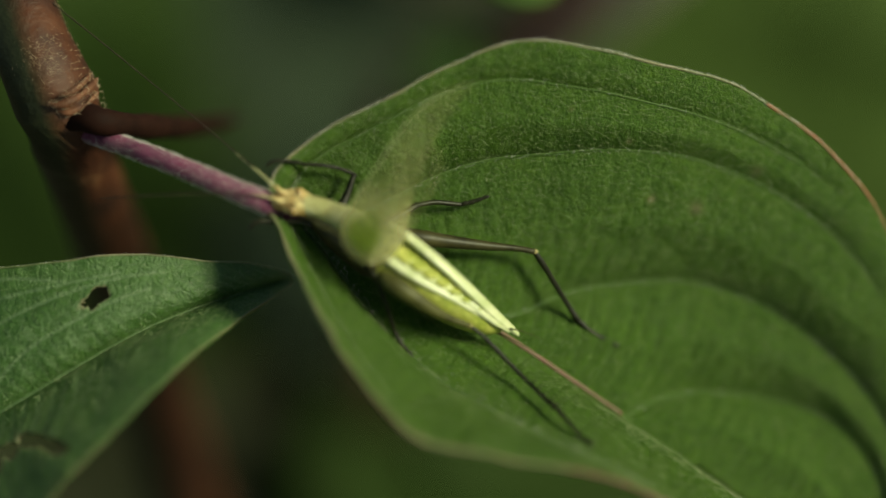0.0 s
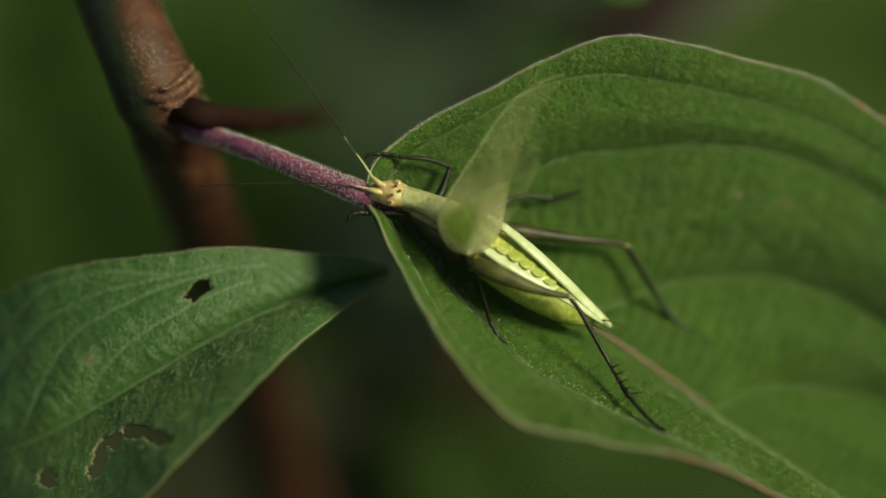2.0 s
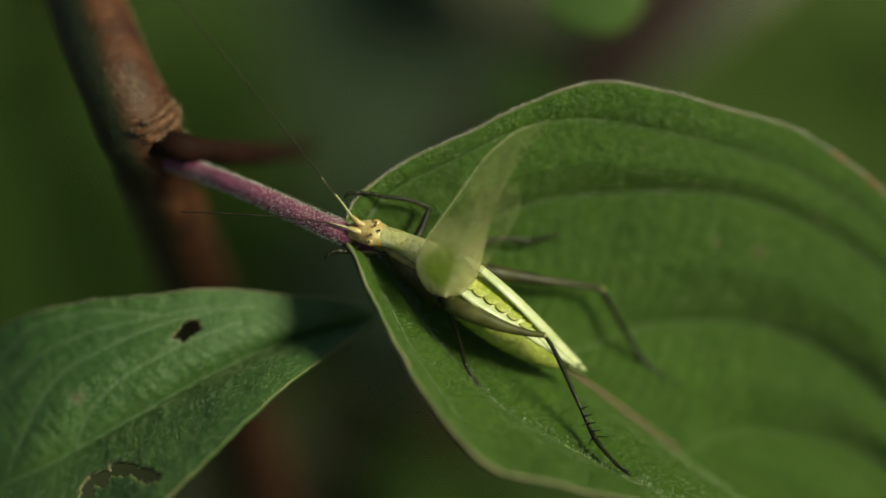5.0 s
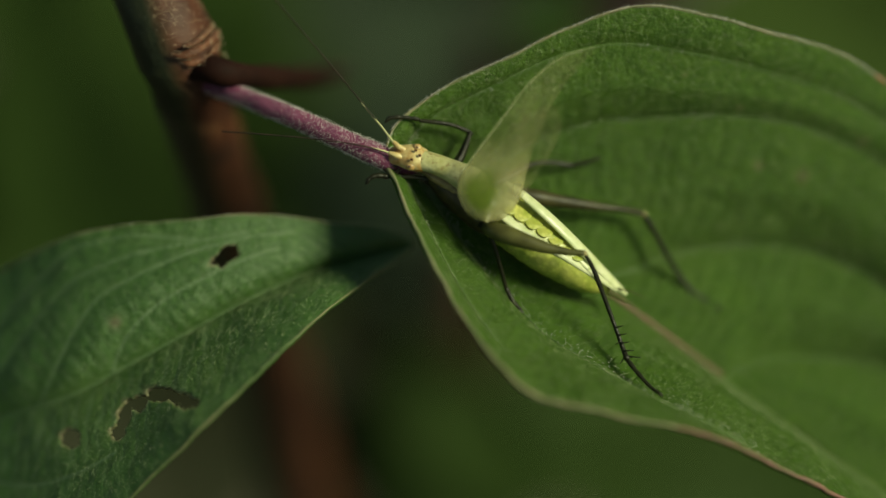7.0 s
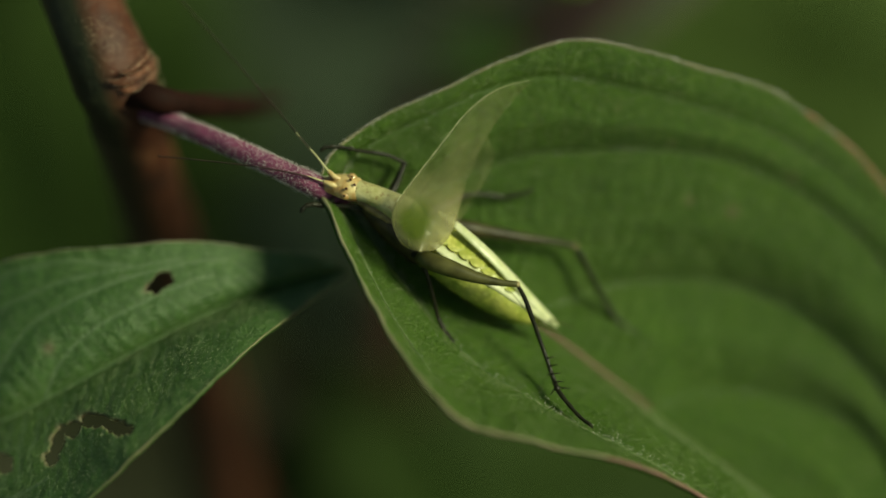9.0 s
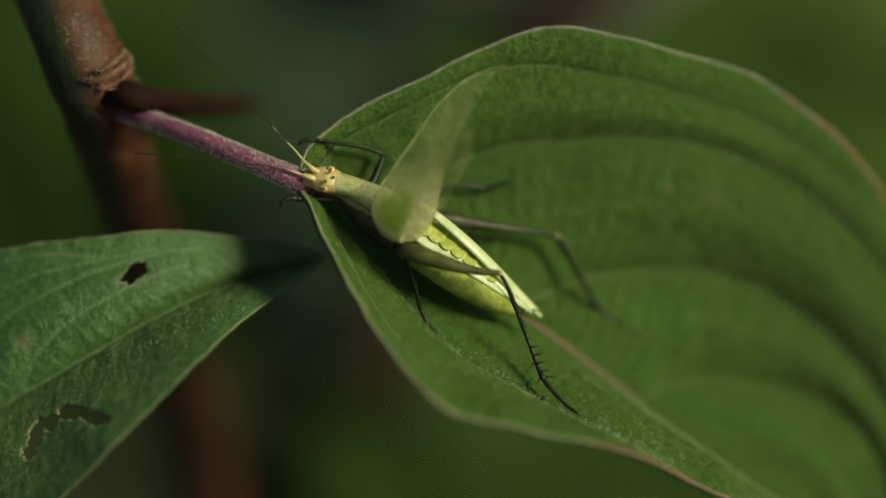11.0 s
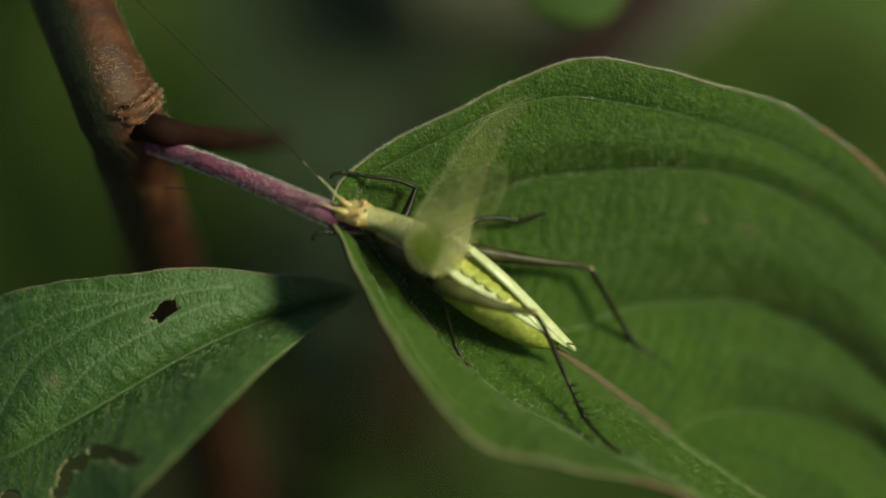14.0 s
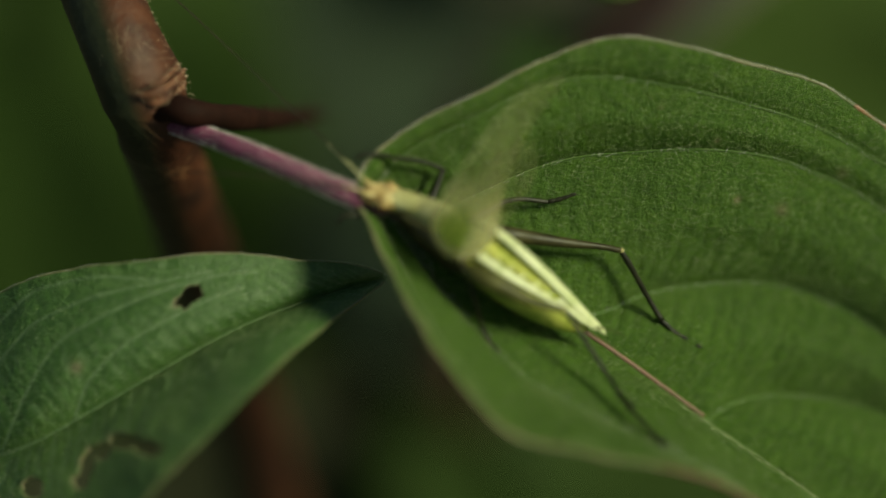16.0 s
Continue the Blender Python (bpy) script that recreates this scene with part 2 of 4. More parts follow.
def hairs(roots, normals, length, radius, seed, lean=0.7):
    """Short tapered hairs, each a three-sided spike."""
    rng = np.random.default_rng(seed)
    verts, faces = [], []
    for p, n in zip(roots, normals):
        d = n + rng.normal(0, lean, 3)
        d /= np.linalg.norm(d)
        s = np.cross(d, (0.3, 0.5, 0.81))
        s /= np.linalg.norm(s) + 1e-9
        w = np.cross(d, s)
        ln, k = length * rng.uniform(0.5, 1.3), len(verts)
        for a in (0, 2.09, 4.19):
            verts.append(p + radius * (math.cos(a) * s + math.sin(a) * w))
        verts.append(p + d * ln)
        faces += [(k, k + 1, k + 3), (k + 1, k + 2, k + 3), (k + 2, k, k + 3)]
    return np.array(verts), faces


class Blade:
    """A leaf blade spanned between a midrib and two margins, with sunken veins."""

    def __init__(self, midrib, far, near, veins, sag, nu, nv, seed, ripple=0.06, puff=0.5, rungs=36, ladder=0.02, groove=0.10, tone=0.22, field=0.0):
        self.tone = tone
        self.mid, self.far, self.near = spline(midrib, 400), spline(far, 400), spline(near, 400)
        rng = random.Random(seed)
        wave = []
        for side, ph in ((1, rng.uniform(0, 9)), (-1, rng.uniform(0, 9))):
            s = np.linspace(0, 1, 400)
            swell = np.sin(np.pi * s) ** 0.5
            for k, a in ((17, 1.0), (31, 0.6), (53, 0.45), (97, 0.25)):
                wave.append((side, ripple * a * swell * np.sin(k * s * 2.1 + ph * k)))
        self.wave = {k: sum(w for s_, w in wave if s_ == k) for k in (1, -1)}
        self.sag = sag
        self.veins = []
        for v in veins:
            uv = spline([(a, b, 0) for a, b in v], 240)
            self.veins.append(self.raw(uv[:, 0], uv[:, 1]))
        self.midline = self.raw(np.linspace(0, 1, 400), np.zeros(400))
        u = np.linspace(0, 1, nu)
        half = np.linspace(0, 1, nv // 2 + 1) ** 0.9
        v = np.concatenate([-half[:0:-1], half])
        self.u, self.v = np.meshgrid(u, v, indexing="ij")
        g = self.raw(self.u.ravel(), self.v.ravel())
        nrm = self.normals(g.reshape(nu, len(v), 3)).reshape(-1, 3)
        near_vein = self.distance(g)
        rough = np.array([noise.noise(Vector(p) * 0.55) + 0.5 * noise.noise(Vector(p) * 1.4 + Vector((7, 3, 1))) for p in g])
        away = np.hypot(near_vein, 0.12) - 0.12
        swell = 1 + field * np.exp(-((self.v.ravel() - 0.2) / 0.16) ** 2) * np.clip((self.u.ravel() - 0.33) / 0.12, 0, 1)
        rise = swell * puff * (1 - np.exp(-away / 2.3)) * (1 - np.abs(self.v.ravel()) ** 5) - groove * np.exp(-(near_vein / 0.2) ** 2) + 0.10 * rough * (1 - np.exp(-(near_vein / 0.5) ** 2))
        # ladder of fine cross-veins between the arching ones
        phase = rungs * self.u.ravel() + 4 * np.abs(self.v.ravel()) + 0.5 * rough
        self.rung = (0.5 + 0.5 * np.cos(2 * np.pi * phase)) ** 4 * (1 - np.exp(-(near_vein / 0.5) ** 2)) * np.clip(1.1 - np.abs(self.v.ravel()), 0.2, 1)
        rise = rise - ladder * self.rung * (1 + 3 * (swell - 1))
        self.shape, self.top, self.nrm = (nu, len(v)), g + nrm * rise[:, None], nrm
        self.near_vein = near_vein

    def raw(self, u, v):
        s = np.linspace(0, 1, 400)
        get = lambda c: np.stack([np.interp(u, s, c[:, k]) for k in range(3)], 1)
        m, f, n = get(self.mid), get(self.far), get(self.near)
        a = np.abs(v)[:, None]
        e = np.where(v[:, None] > 0, f, n)
        p = m + (e - m) * a
        deep = np.where(v > 0, self.sag[0] * 6.75 * np.abs(v) * (1 - np.abs(v)) ** 2, self.sag[1] * 4 * np.abs(v) * (1 - np.abs(v))) * np.sin(np.pi * np.clip(u, 0, 1)) ** 0.6
        p[:, 2] -= deep
        wave = np.where(v > 0, np.interp(u, s, self.wave[1]), np.interp(u, s, self.wave[-1])) * np.abs(v) ** 8
        p[:, 2] += wave
        p[:, 1] += 0.5 * wave
        return p

    def normals(self, g):
        n = np.cross(np.gradient(g, axis=0), np.gradient(g, axis=1))
        n /= np.linalg.norm(n, axis=2)[..., None] + 1e-12
        n[n[..., 2] < 0] *= -1
        return n

    def distance(self, g):
        best = np.full(len(g), 99.0)
        for line in [*self.veins, self.midline]:
            for q in line:
                best = np.minimum(best, ((g - q) ** 2).sum(axis=1))
        return np.sqrt(best)

    def solid(self, thick, holes=(), pale_midrib=True):
        """Both faces and the rim; holes: (x, y, rx, ry, turn) in the bench's plan, eaten out."""
        nu, nv = self.shape
        low = self.top - self.nrm * thick
        gone = np.zeros(nu * nv, bool)
        scorch = np.zeros(nu * nv)
        for x, y, rx, ry, turn in holes:
            c, s = math.cos(radians(turn)), math.sin(radians(turn))
            dx, dy = self.top[:, 0] - x, self.top[:, 1] - y
            wob = np.array([0.42 * noise.noise(Vector((p[0] * 1.9, p[1] * 1.9, 3))) + 0.25 * noise.noise(Vector((p[0] * 4.6, p[1] * 4.6, 8))) for p in self.top])
            d = np.hypot((c * dx + s * dy) / rx, (c * dy - s * dx) / ry) + wob
            gone |= d < 1
            scorch = np.maximum(scorch, np.clip(1.0 - (d - 1) * min(rx, ry) / 0.13, 0, 1))
        self.gone = gone
        faces, edges = [], {}
        n = nu * nv
        for i in range(nu - 1):
            for k in range(nv - 1):
                a = i * nv + k
                q = (a, a + nv, a + nv + 1, a + 1)
                if gone[list(q)].any():
                    continue
                faces += [q, tuple(j + n for j in q[::-1])]
                for e in zip(q, q[1:] + q[:1]):
                    if e[::-1] in edges:
                        del edges[e[::-1]]
                    else:
                        edges[e] = 1
        faces += [(b, a, a + n, b + n) for a, b in edges]
        vein = np.maximum(np.exp(-(self.near_vein / 0.11) ** 2) * 0.8, self.tone * self.rung)
        if not pale_midrib:
            vein = vein * (np.abs(self.v.ravel()) > 0.03)
        return (np.vstack([self.top, low]), faces), np.tile(vein, 2), np.tile(scorch, 2)

    def pick(self, count, seed):
        rng = np.random.default_rng(seed)
        nu, nv = self.shape
        g = self.top.reshape(nu, nv, 3)
        area = np.linalg.norm(np.cross(np.gradient(g, axis=0), np.gradient(g, axis=1)), axis=2).ravel()
        idx = rng.choice(nu * nv, count, p=area / area.sum())
        idx = idx[~self.gone[idx]]
        count = len(idx)
        self.side = self.v.ravel()[idx]
        du, dv = (np.gradient(g, axis=k).reshape(-1, 3)[idx] * rng.uniform(-0.5, 0.5, (count, 1)) for k in (0, 1))
        return self.top[idx] + du + dv * (np.abs(self.side) < 0.98)[:, None], self.nrm[idx], self.near_vein[idx]


def give(ob, name, values):
    a = ob.data.attributes.new(name, "FLOAT", "POINT")
    a.data.foreach_set("value", np.asarray(values, dtype=np.float32))


def rim_of(blade, side, a, b, radius):
    """The thickened edge of a blade between two shares of its length."""
    nu, nv = blade.shape
    g = blade.top.reshape(nu, nv, 3)
    line = g[:, -1 if side > 0 else 0]
    line = line[int(a * (nu - 1)):int(b * (nu - 1)) + 1:3]
    return tube([(*p, radius) for p in line], count=len(line) * 2, sides=6, rough=0.5)


def rod_on(points, r0, r1, lift=0.0, count=60):
    r = np.linspace(r0, r1, len(points))
    return tube([(p[0], p[1], p[2] + lift, k) for p, k in zip(points[::8], r[::8])], count=count, sides=6)


# ---------------------------------------------------------------- the shrub: stem and the leaf under the cricket
PIVOT = (-16.49, 6.38, 0.8)      # where the leaf stalk joins the stem
STEM_LINE = [(-26.2, 29.2, -14.5, 2.35), (-22.9, 20.4, -9, 2.3), (-21.55, 16.6, -6.2, 2.25), (-19.9, 12.6, -3.9, 2.25), (-18.7, 9.85, -2.9, 2.35), (-18.0, 8.35, -3.1, 2.5), (-17.75, 7.15, -4.2, 2.4),
             (-17.55, 5.52, -7.6, 2.25), (-17.25, 2.78, -13.5, 2.2), (-16.85, -1.04, -21.5, 2.3), (-15.82, -9.89, -35, 2.45), (-14.86, -18.51, -47, 2.65)]


def shrub():
    foot = BENCH @ Vector((-12 * MM, -420 * MM, -372 * MM))
    plant = tagged(new("dogwood_shrub"), "reddish-brown woody dogwood stem bearing one broad green leaf", "shrub")
    plant.matrix_world = Matrix.Translation((foot.x, foot.y, 0))
    local = plant.matrix_world.inverted() @ BENCH
    line = STEM_LINE + [(-12, -55, -90, 2.8), (-11, -180, -190, 3.2), (-10, -320, -300, 4.2), (-12, -440, -385, 5.0)]
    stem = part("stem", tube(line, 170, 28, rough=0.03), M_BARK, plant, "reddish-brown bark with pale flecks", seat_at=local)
    # the bark's turn from shaded flank to sunlit one; drives shade put into its colour
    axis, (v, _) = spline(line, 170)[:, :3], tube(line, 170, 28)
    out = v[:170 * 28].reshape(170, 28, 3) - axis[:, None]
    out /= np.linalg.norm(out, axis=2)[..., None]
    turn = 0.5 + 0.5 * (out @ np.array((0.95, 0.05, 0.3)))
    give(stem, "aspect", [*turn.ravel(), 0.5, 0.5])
    # collar of the node, with its pale scar and fuzz
    collar = joined(tube([(-18.2, 8.1, -0.7, 0.08), (-17.6, 7.95, -0.55, 0.16), (-16.8, 8.25, -0.75, 0.22), (-16.0, 8.9, -1.6, 0.22), (-15.7, 9.5, -3, 0.15)], 60, 10, rough=0.9),
                    tube([(-17.7, 7.6, -0.9, 0.08), (-17.1, 7.55, -0.75, 0.14), (-16.15, 8.0, -1.1, 0.17), (-15.6, 8.7, -2.3, 0.12)], 60, 8, rough=0.9),
                    tube([(-17.5, 8.5, -0.5, 0.06), (-16.9, 8.7, -0.7, 0.13), (-16.3, 9.25, -1.5, 0.14), (-16.0, 9.8, -2.6, 0.08)], 50, 8, rough=0.9))
    part("node_collar", collar, plain_material("node_scar", (0.045, 0.014, 0.007), (0.16, 0.06, 0.03), 900, 0.7, 0.7, 0.0002), stem, "pale ridged leaf scar round the node")
    rng = np.random.default_rng(5)
    stem_line = spline(STEM_LINE, 200)
    roots, nrm = [], []
    for _ in range(450):
        a = stem_line[rng.integers(36, 72)]
        f = rng.uniform(-0.3, 1.7)
        d = np.array([math.cos(f), 0.2 * math.cos(f), math.sin(f)])
        roots.append(a[:3] + d * a[3] * 1.0)
        nrm.append(d)
    fuzz = part("bark_hairs", hairs(roots, nrm, 0.22, 0.012, 6), M_HAIR_TAN, stem)
    fuzz["kind"] = "stuff"
    roots, nrm = [], []
    q = spline(STEM_LINE, 400)
    for _ in range(420):
        a = q[int(np.clip(rng.normal(119, 5), 80, 132))]
        f = rng.normal(1.25, 0.3)
        d = np.array([math.cos(f), 0.25 * math.cos(f), math.sin(f)])
        roots.append(a[:3] + d * a[3] * 1.01)
        nrm.append(d)
    part("pale_hairs", hairs(roots, nrm, 0.11, 0.009, 9, 0.9), M_HAIR_TAN, stem, "pale fuzz above the node")["kind"] = "stuff"
    rv, _ = collar
    idx = rng.integers(0, len(rv), 260)
    fz = part("scar_hairs", hairs(rv[idx], [np.array((0.2, 0.2, 0.9))] * len(idx), 0.3, 0.012, 8, 0.9), M_HAIR_TAN, stem)
    fz["kind"] = "stuff"
    twig = [(-17.6, 7.55, -3.2, 1.0), (-16.4, 7.35, -1.9, 0.86), (-15.3, 7.02, -1.6, 0.76), (-14.0, 6.85, -3.2, 0.74), (-12.7, 6.85, -6.5, 0.72), (-11.3, 6.95, -11, 0.66), (-9.9, 7.3, -16, 0.5), (-8.8, 7.7, -20, 0.15)]
    part("side_twig", tube(twig, 80, 14, rough=0.12), M_STUB, plant, "dark reddish side twig reaching back from the node", seat_at=local)
    return plant, local


MIDRIB = [(-5.92, 2.26, 0.3), (-3.35, 0.51, -1.5), (0.52, -2.08, -3), (4.76, -4.53, -4), (8.05, -6.71, -4.6), (14.43, -11.48, -6.6), (20.54, -16.14, -8), (27.35, -20.75, -9)]
FAR_EDGE = [(-5.99, 2.71, 0.3), (-5.49, 3.92, 0), (-4.28, 4.99, -0.3), (-2.05, 6.43, -0.4), (0.83, 7.7, -0.3), (3.71, 9.14, -0.3), (6.91, 10.3, -0.4), (9.32, 10.6, -0.6),
            (12.23, 10.11, -1), (15.67, 9.19, -1.9), (20.04, 7.94, -3.5), (23.15, 6.13, -4.9), (25.72, 3.98, -5.8), (28.7, 0.03, -7.0), (30.9, -6.64, -8.3), (30.7, -14.05, -9), (27.35, -20.75, -9)]
NEAR_EDGE = [(-5.99, 1.62, 0.3), (-5.46, 0.67, 0.9), (-3.89, -2.73, 3), (-1.67, -6.63, 5.2), (0.49, -9.48, 6.8), (2.39, -10.99, 7.3), (6.62, -11.99, 7), (11.45, -13.18, 5.8),
             (14.67, -14.61, 4.2), (18.33, -16.53, 2), (23.23, -19.11, -3), (27.35, -20.75, -9)]
VEINS = [[(0.01, 0.05), (0.03, 0.3), (0.055, 0.66), (0.1, 0.78), (0.18, 0.86), (0.29, 0.85), (0.37, 0.87), (0.46, 0.88), (0.6, 0.93)],
         [(0.095, 0.015), (0.145, 0.265), (0.208, 0.44), (0.25, 0.51), (0.323, 0.605), (0.386, 0.69), (0.45, 0.74), (0.544, 0.795), (0.7, 0.88)],
         [(0.345, 0.01), (0.386, 0.09), (0.426, 0.215), (0.481, 0.325), (0.549, 0.445), (0.639, 0.545), (0.732, 0.64), (0.86, 0.8)],
         [(0.59, 0.01), (0.617, 0.13), (0.689, 0.3), (0.789, 0.52), (0.9, 0.7)],
         [(0.05, -0.02), (0.1, -0.25), (0.135, -0.38), (0.183, -0.46), (0.286, -0.54), (0.358, -0.59), (0.436, -0.70), (0.514, -0.83), (0.62, -0.94)],
         [(0.01, -0.05), (0.06, -0.5), (0.14, -0.78), (0.28, -0.88)]]


def big_leaf(plant, local):
    blade = Blade(MIDRIB, FAR_EDGE, NEAR_EDGE, VEINS, (2.6, 2.7), 380, 190, 3, puff=1.35, rungs=44, ladder=0.06, tone=0.22, field=0.45)
    shape, vein, scorch = blade.solid(0.22, pale_midrib=False)
    leaf = part("leaf", shape, M_LEAF, plant, "broad cupped green leaf with arching veins and pale rim", PIVOT)
    give(leaf, "vein", vein)
    p = np.vstack([blade.top, blade.top])
    for x, y, r, k in ((15.4, 1.6, 0.2, 0.9), (18.0, 1.0, 0.36, 0.6), (14.2, 4.9, 0.15, 0.7), (21.5, 3.0, 0.3, 0.4), (11.0, 6.8, 0.12, 0.6)):
        scorch = np.maximum(scorch, k * np.exp(-((p[:, 0] - x) ** 2 + (p[:, 1] - y) ** 2) / r ** 2))
    give(leaf, "scorch", scorch)
    stalk_line = [(-17.75, 7, -5.4, 0.6), (-16.03, 6.36, -3.2, 0.52), (-13.97, 5.57, -1.8, 0.53), (-10.67, 4.18, -0.2, 0.56), (-7.76, 2.83, 0.5, 0.6), (-6.18, 2.14, 0.2, 0.66), (-4.62, 1.25, -0.8, 0.4)]
    stalk = part("petiole", tube(stalk_line, 60, 18, rough=0.05), M_PETIOLE, leaf, "purple hairy leaf stalk", PIVOT)
    rng = np.random.default_rng(11)
    q = spline(stalk_line, 300)
    roots, nrm = [], []
    for _ in range(4800):
        a, f = q[rng.integers(10, 290)], rng.uniform(0, 6.28)
        d = np.array([0.42 * math.cos(f), 0.9 * math.cos(f), math.sin(f)])
        d /= np.linalg.norm(d)
        roots.append(a[:3] + d * a[3])
        nrm.append(d)
    part("petiole_hairs", hairs(roots, nrm, 0.19, 0.0115, 12, 0.5), M_HAIR_WHITE, leaf, "short white hairs", PIVOT)["kind"] = "stuff"
    part("midrib", rod_on(blade.midline[:236], 0.2, 0.14, -0.1, 90), M_MIDRIB, leaf, "pinkish midrib", PIVOT)
    part("midrib_end", rod_on(blade.midline[225:], 0.13, 0.04, -0.24, 60), M_VEIN, leaf, "green outer part of the midrib", PIVOT)
    for line in blade.veins:
        part("vein", rod_on(line, 0.07, 0.04, -0.02), M_VEIN, leaf, "", PIVOT)
    part("leaf_rim", joined(rim_of(blade, 1, 0.0, 0.52, 0.075), rim_of(blade, -1, 0.0, 0.5, 0.13)), M_MARGIN, leaf, "pale thickened leaf edge", PIVOT)
    part("leaf_rim", rim_of(blade, -1, 0.495, 1.0, 0.13), M_MIDRIB, leaf, "brownish-pink thickened leaf edge", PIVOT)
    part("leaf_rim", rim_of(blade, 1, 0.5, 1.0, 0.085), M_MARGIN_RED, leaf, "reddish-brown leaf edge", PIVOT)
    p, n, d = blade.pick(26000, 21)
    part("leaf_hairs", hairs(p, n * 0.45 + np.array((0.6, -0.15, 0)), 0.2, 0.0065, 22, 0.35), M_HAIR, leaf, "fine white leaf hairs", PIVOT)["kind"] = "stuff"
    p, n, d = blade.pick(7000, 25)
    keep = blade.side > 0.3
    part("leaf_hairs", hairs(p[keep], n[keep] * 0.45 + np.array((0.75, -0.2, 0)), 0.26, 0.0095, 26, 0.22), M_HAIR, leaf, "fine white leaf hairs", PIVOT)["kind"] = "stuff"
    vr = np.vstack([line[rng.integers(4, 236, k)] for line, k in zip(blade.veins, (250, 350, 300, 120, 1000, 60))])
    wide = np.repeat((0.07, 0.07, 0.07, 0.07, 0.26, 0.07), (250, 350, 300, 120, 1000, 60))
    vr = vr + rng.normal(0, 1, vr.shape) * wide[:, None] * np.array((1, 1, 0.5))
    part("vein_hairs", hairs(vr, np.tile((0.15, 0.25, 0.8), (len(vr), 1)), 0.22, 0.012, 24, 0.6), M_HAIR_WHITE, leaf, "", PIVOT)["kind"] = "stuff"
    nu, nv = blade.shape
    edge = blade.top.reshape(nu, nv, 3)[:, -1]
    idx = rng.integers(0, int(nu * 0.62), 3600)
    part("rim_hairs", hairs(edge[idx], np.tile((0.1, 0.6, 0.4), (3600, 1)), 0.2, 0.011, 23, 0.6), M_HAIR_WHITE, leaf, "", PIVOT)["kind"] = "stuff"
    return leaf


# ---------------------------------------------------------------- the second leaf, with feeding holes
PIVOT_LOW = (-42.35, -15.14, -6)
LOW_MID = [(-43.52, -15.79, -4.0), (-39.17, -15.02, -6.5), (-32.53, -13.52, -6.4), (-25.35, -11.51, -2.4), (-21.35, -9.55, -1.4), (-17.46, -7.42, -1.1), (-14.27, -5.69, -1.3), (-11.42, -4.42, -1.9),
            (-7.93, -3.28, -3.4), (-4.74, -2.47, -5.6)]
LOW_FAR = [(-43.52, -15.46, -4.0), (-40.83, -11.88, -6.6), (-36.18, -8.30, -8.2), (-30.17, -4.59, -6.1), (-25.46, -2.40, -3.2), (-22.05, -1.51, -1.8), (-19.41, -1.31, -1.3), (-17.14, -1.12, -1.1),
            (-14.58, -0.84, -1.2), (-12.36, -0.93, -1.5), (-9.83, -1.33, -2.3), (-7.30, -1.53, -3.7), (-5.64, -1.93, -4.9), (-4.74, -2.34, -5.6)]
LOW_NEAR = [(-43.71, -16.19, -4.8), (-40.61, -19.72, -5.6), (-35.41, -21.86, -4.2), (-28.29, -21.10, -0.5), (-22.74, -18.35, 2.8), (-19.14, -15.25, 4.1), (-16.86, -12.98, 5.2), (-14.84, -11.13, 5.2),
            (-12.85, -9.12, 4.8), (-11.05, -7.46, 3.9), (-9.57, -6.14, 2.3), (-7.80, -4.83, -0.3), (-5.99, -3.55, -3.6), (-4.74, -2.60, -5.6)]
LOW_VEINS = [[(0.2, 0.02), (0.38, 0.6), (0.52, 0.885), (0.576, 0.915), (0.642, 0.9), (0.70, 0.8)],
             [(0.3, 0.02), (0.42, 0.45), (0.514, 0.685), (0.561, 0.73), (0.654, 0.775), (0.764, 0.775)],
             [(0.434, 0.02), (0.496, 0.32), (0.554, 0.52), (0.612, 0.59), (0.704, 0.69), (0.82, 0.72)],
             [(0.546, 0.01), (0.579, 0.185), (0.624, 0.305), (0.682, 0.39), (0.80, 0.50)],
             [(0.22, -0.02), (0.30, -0.30), (0.40, -0.52), (0.52, -0.60)]]


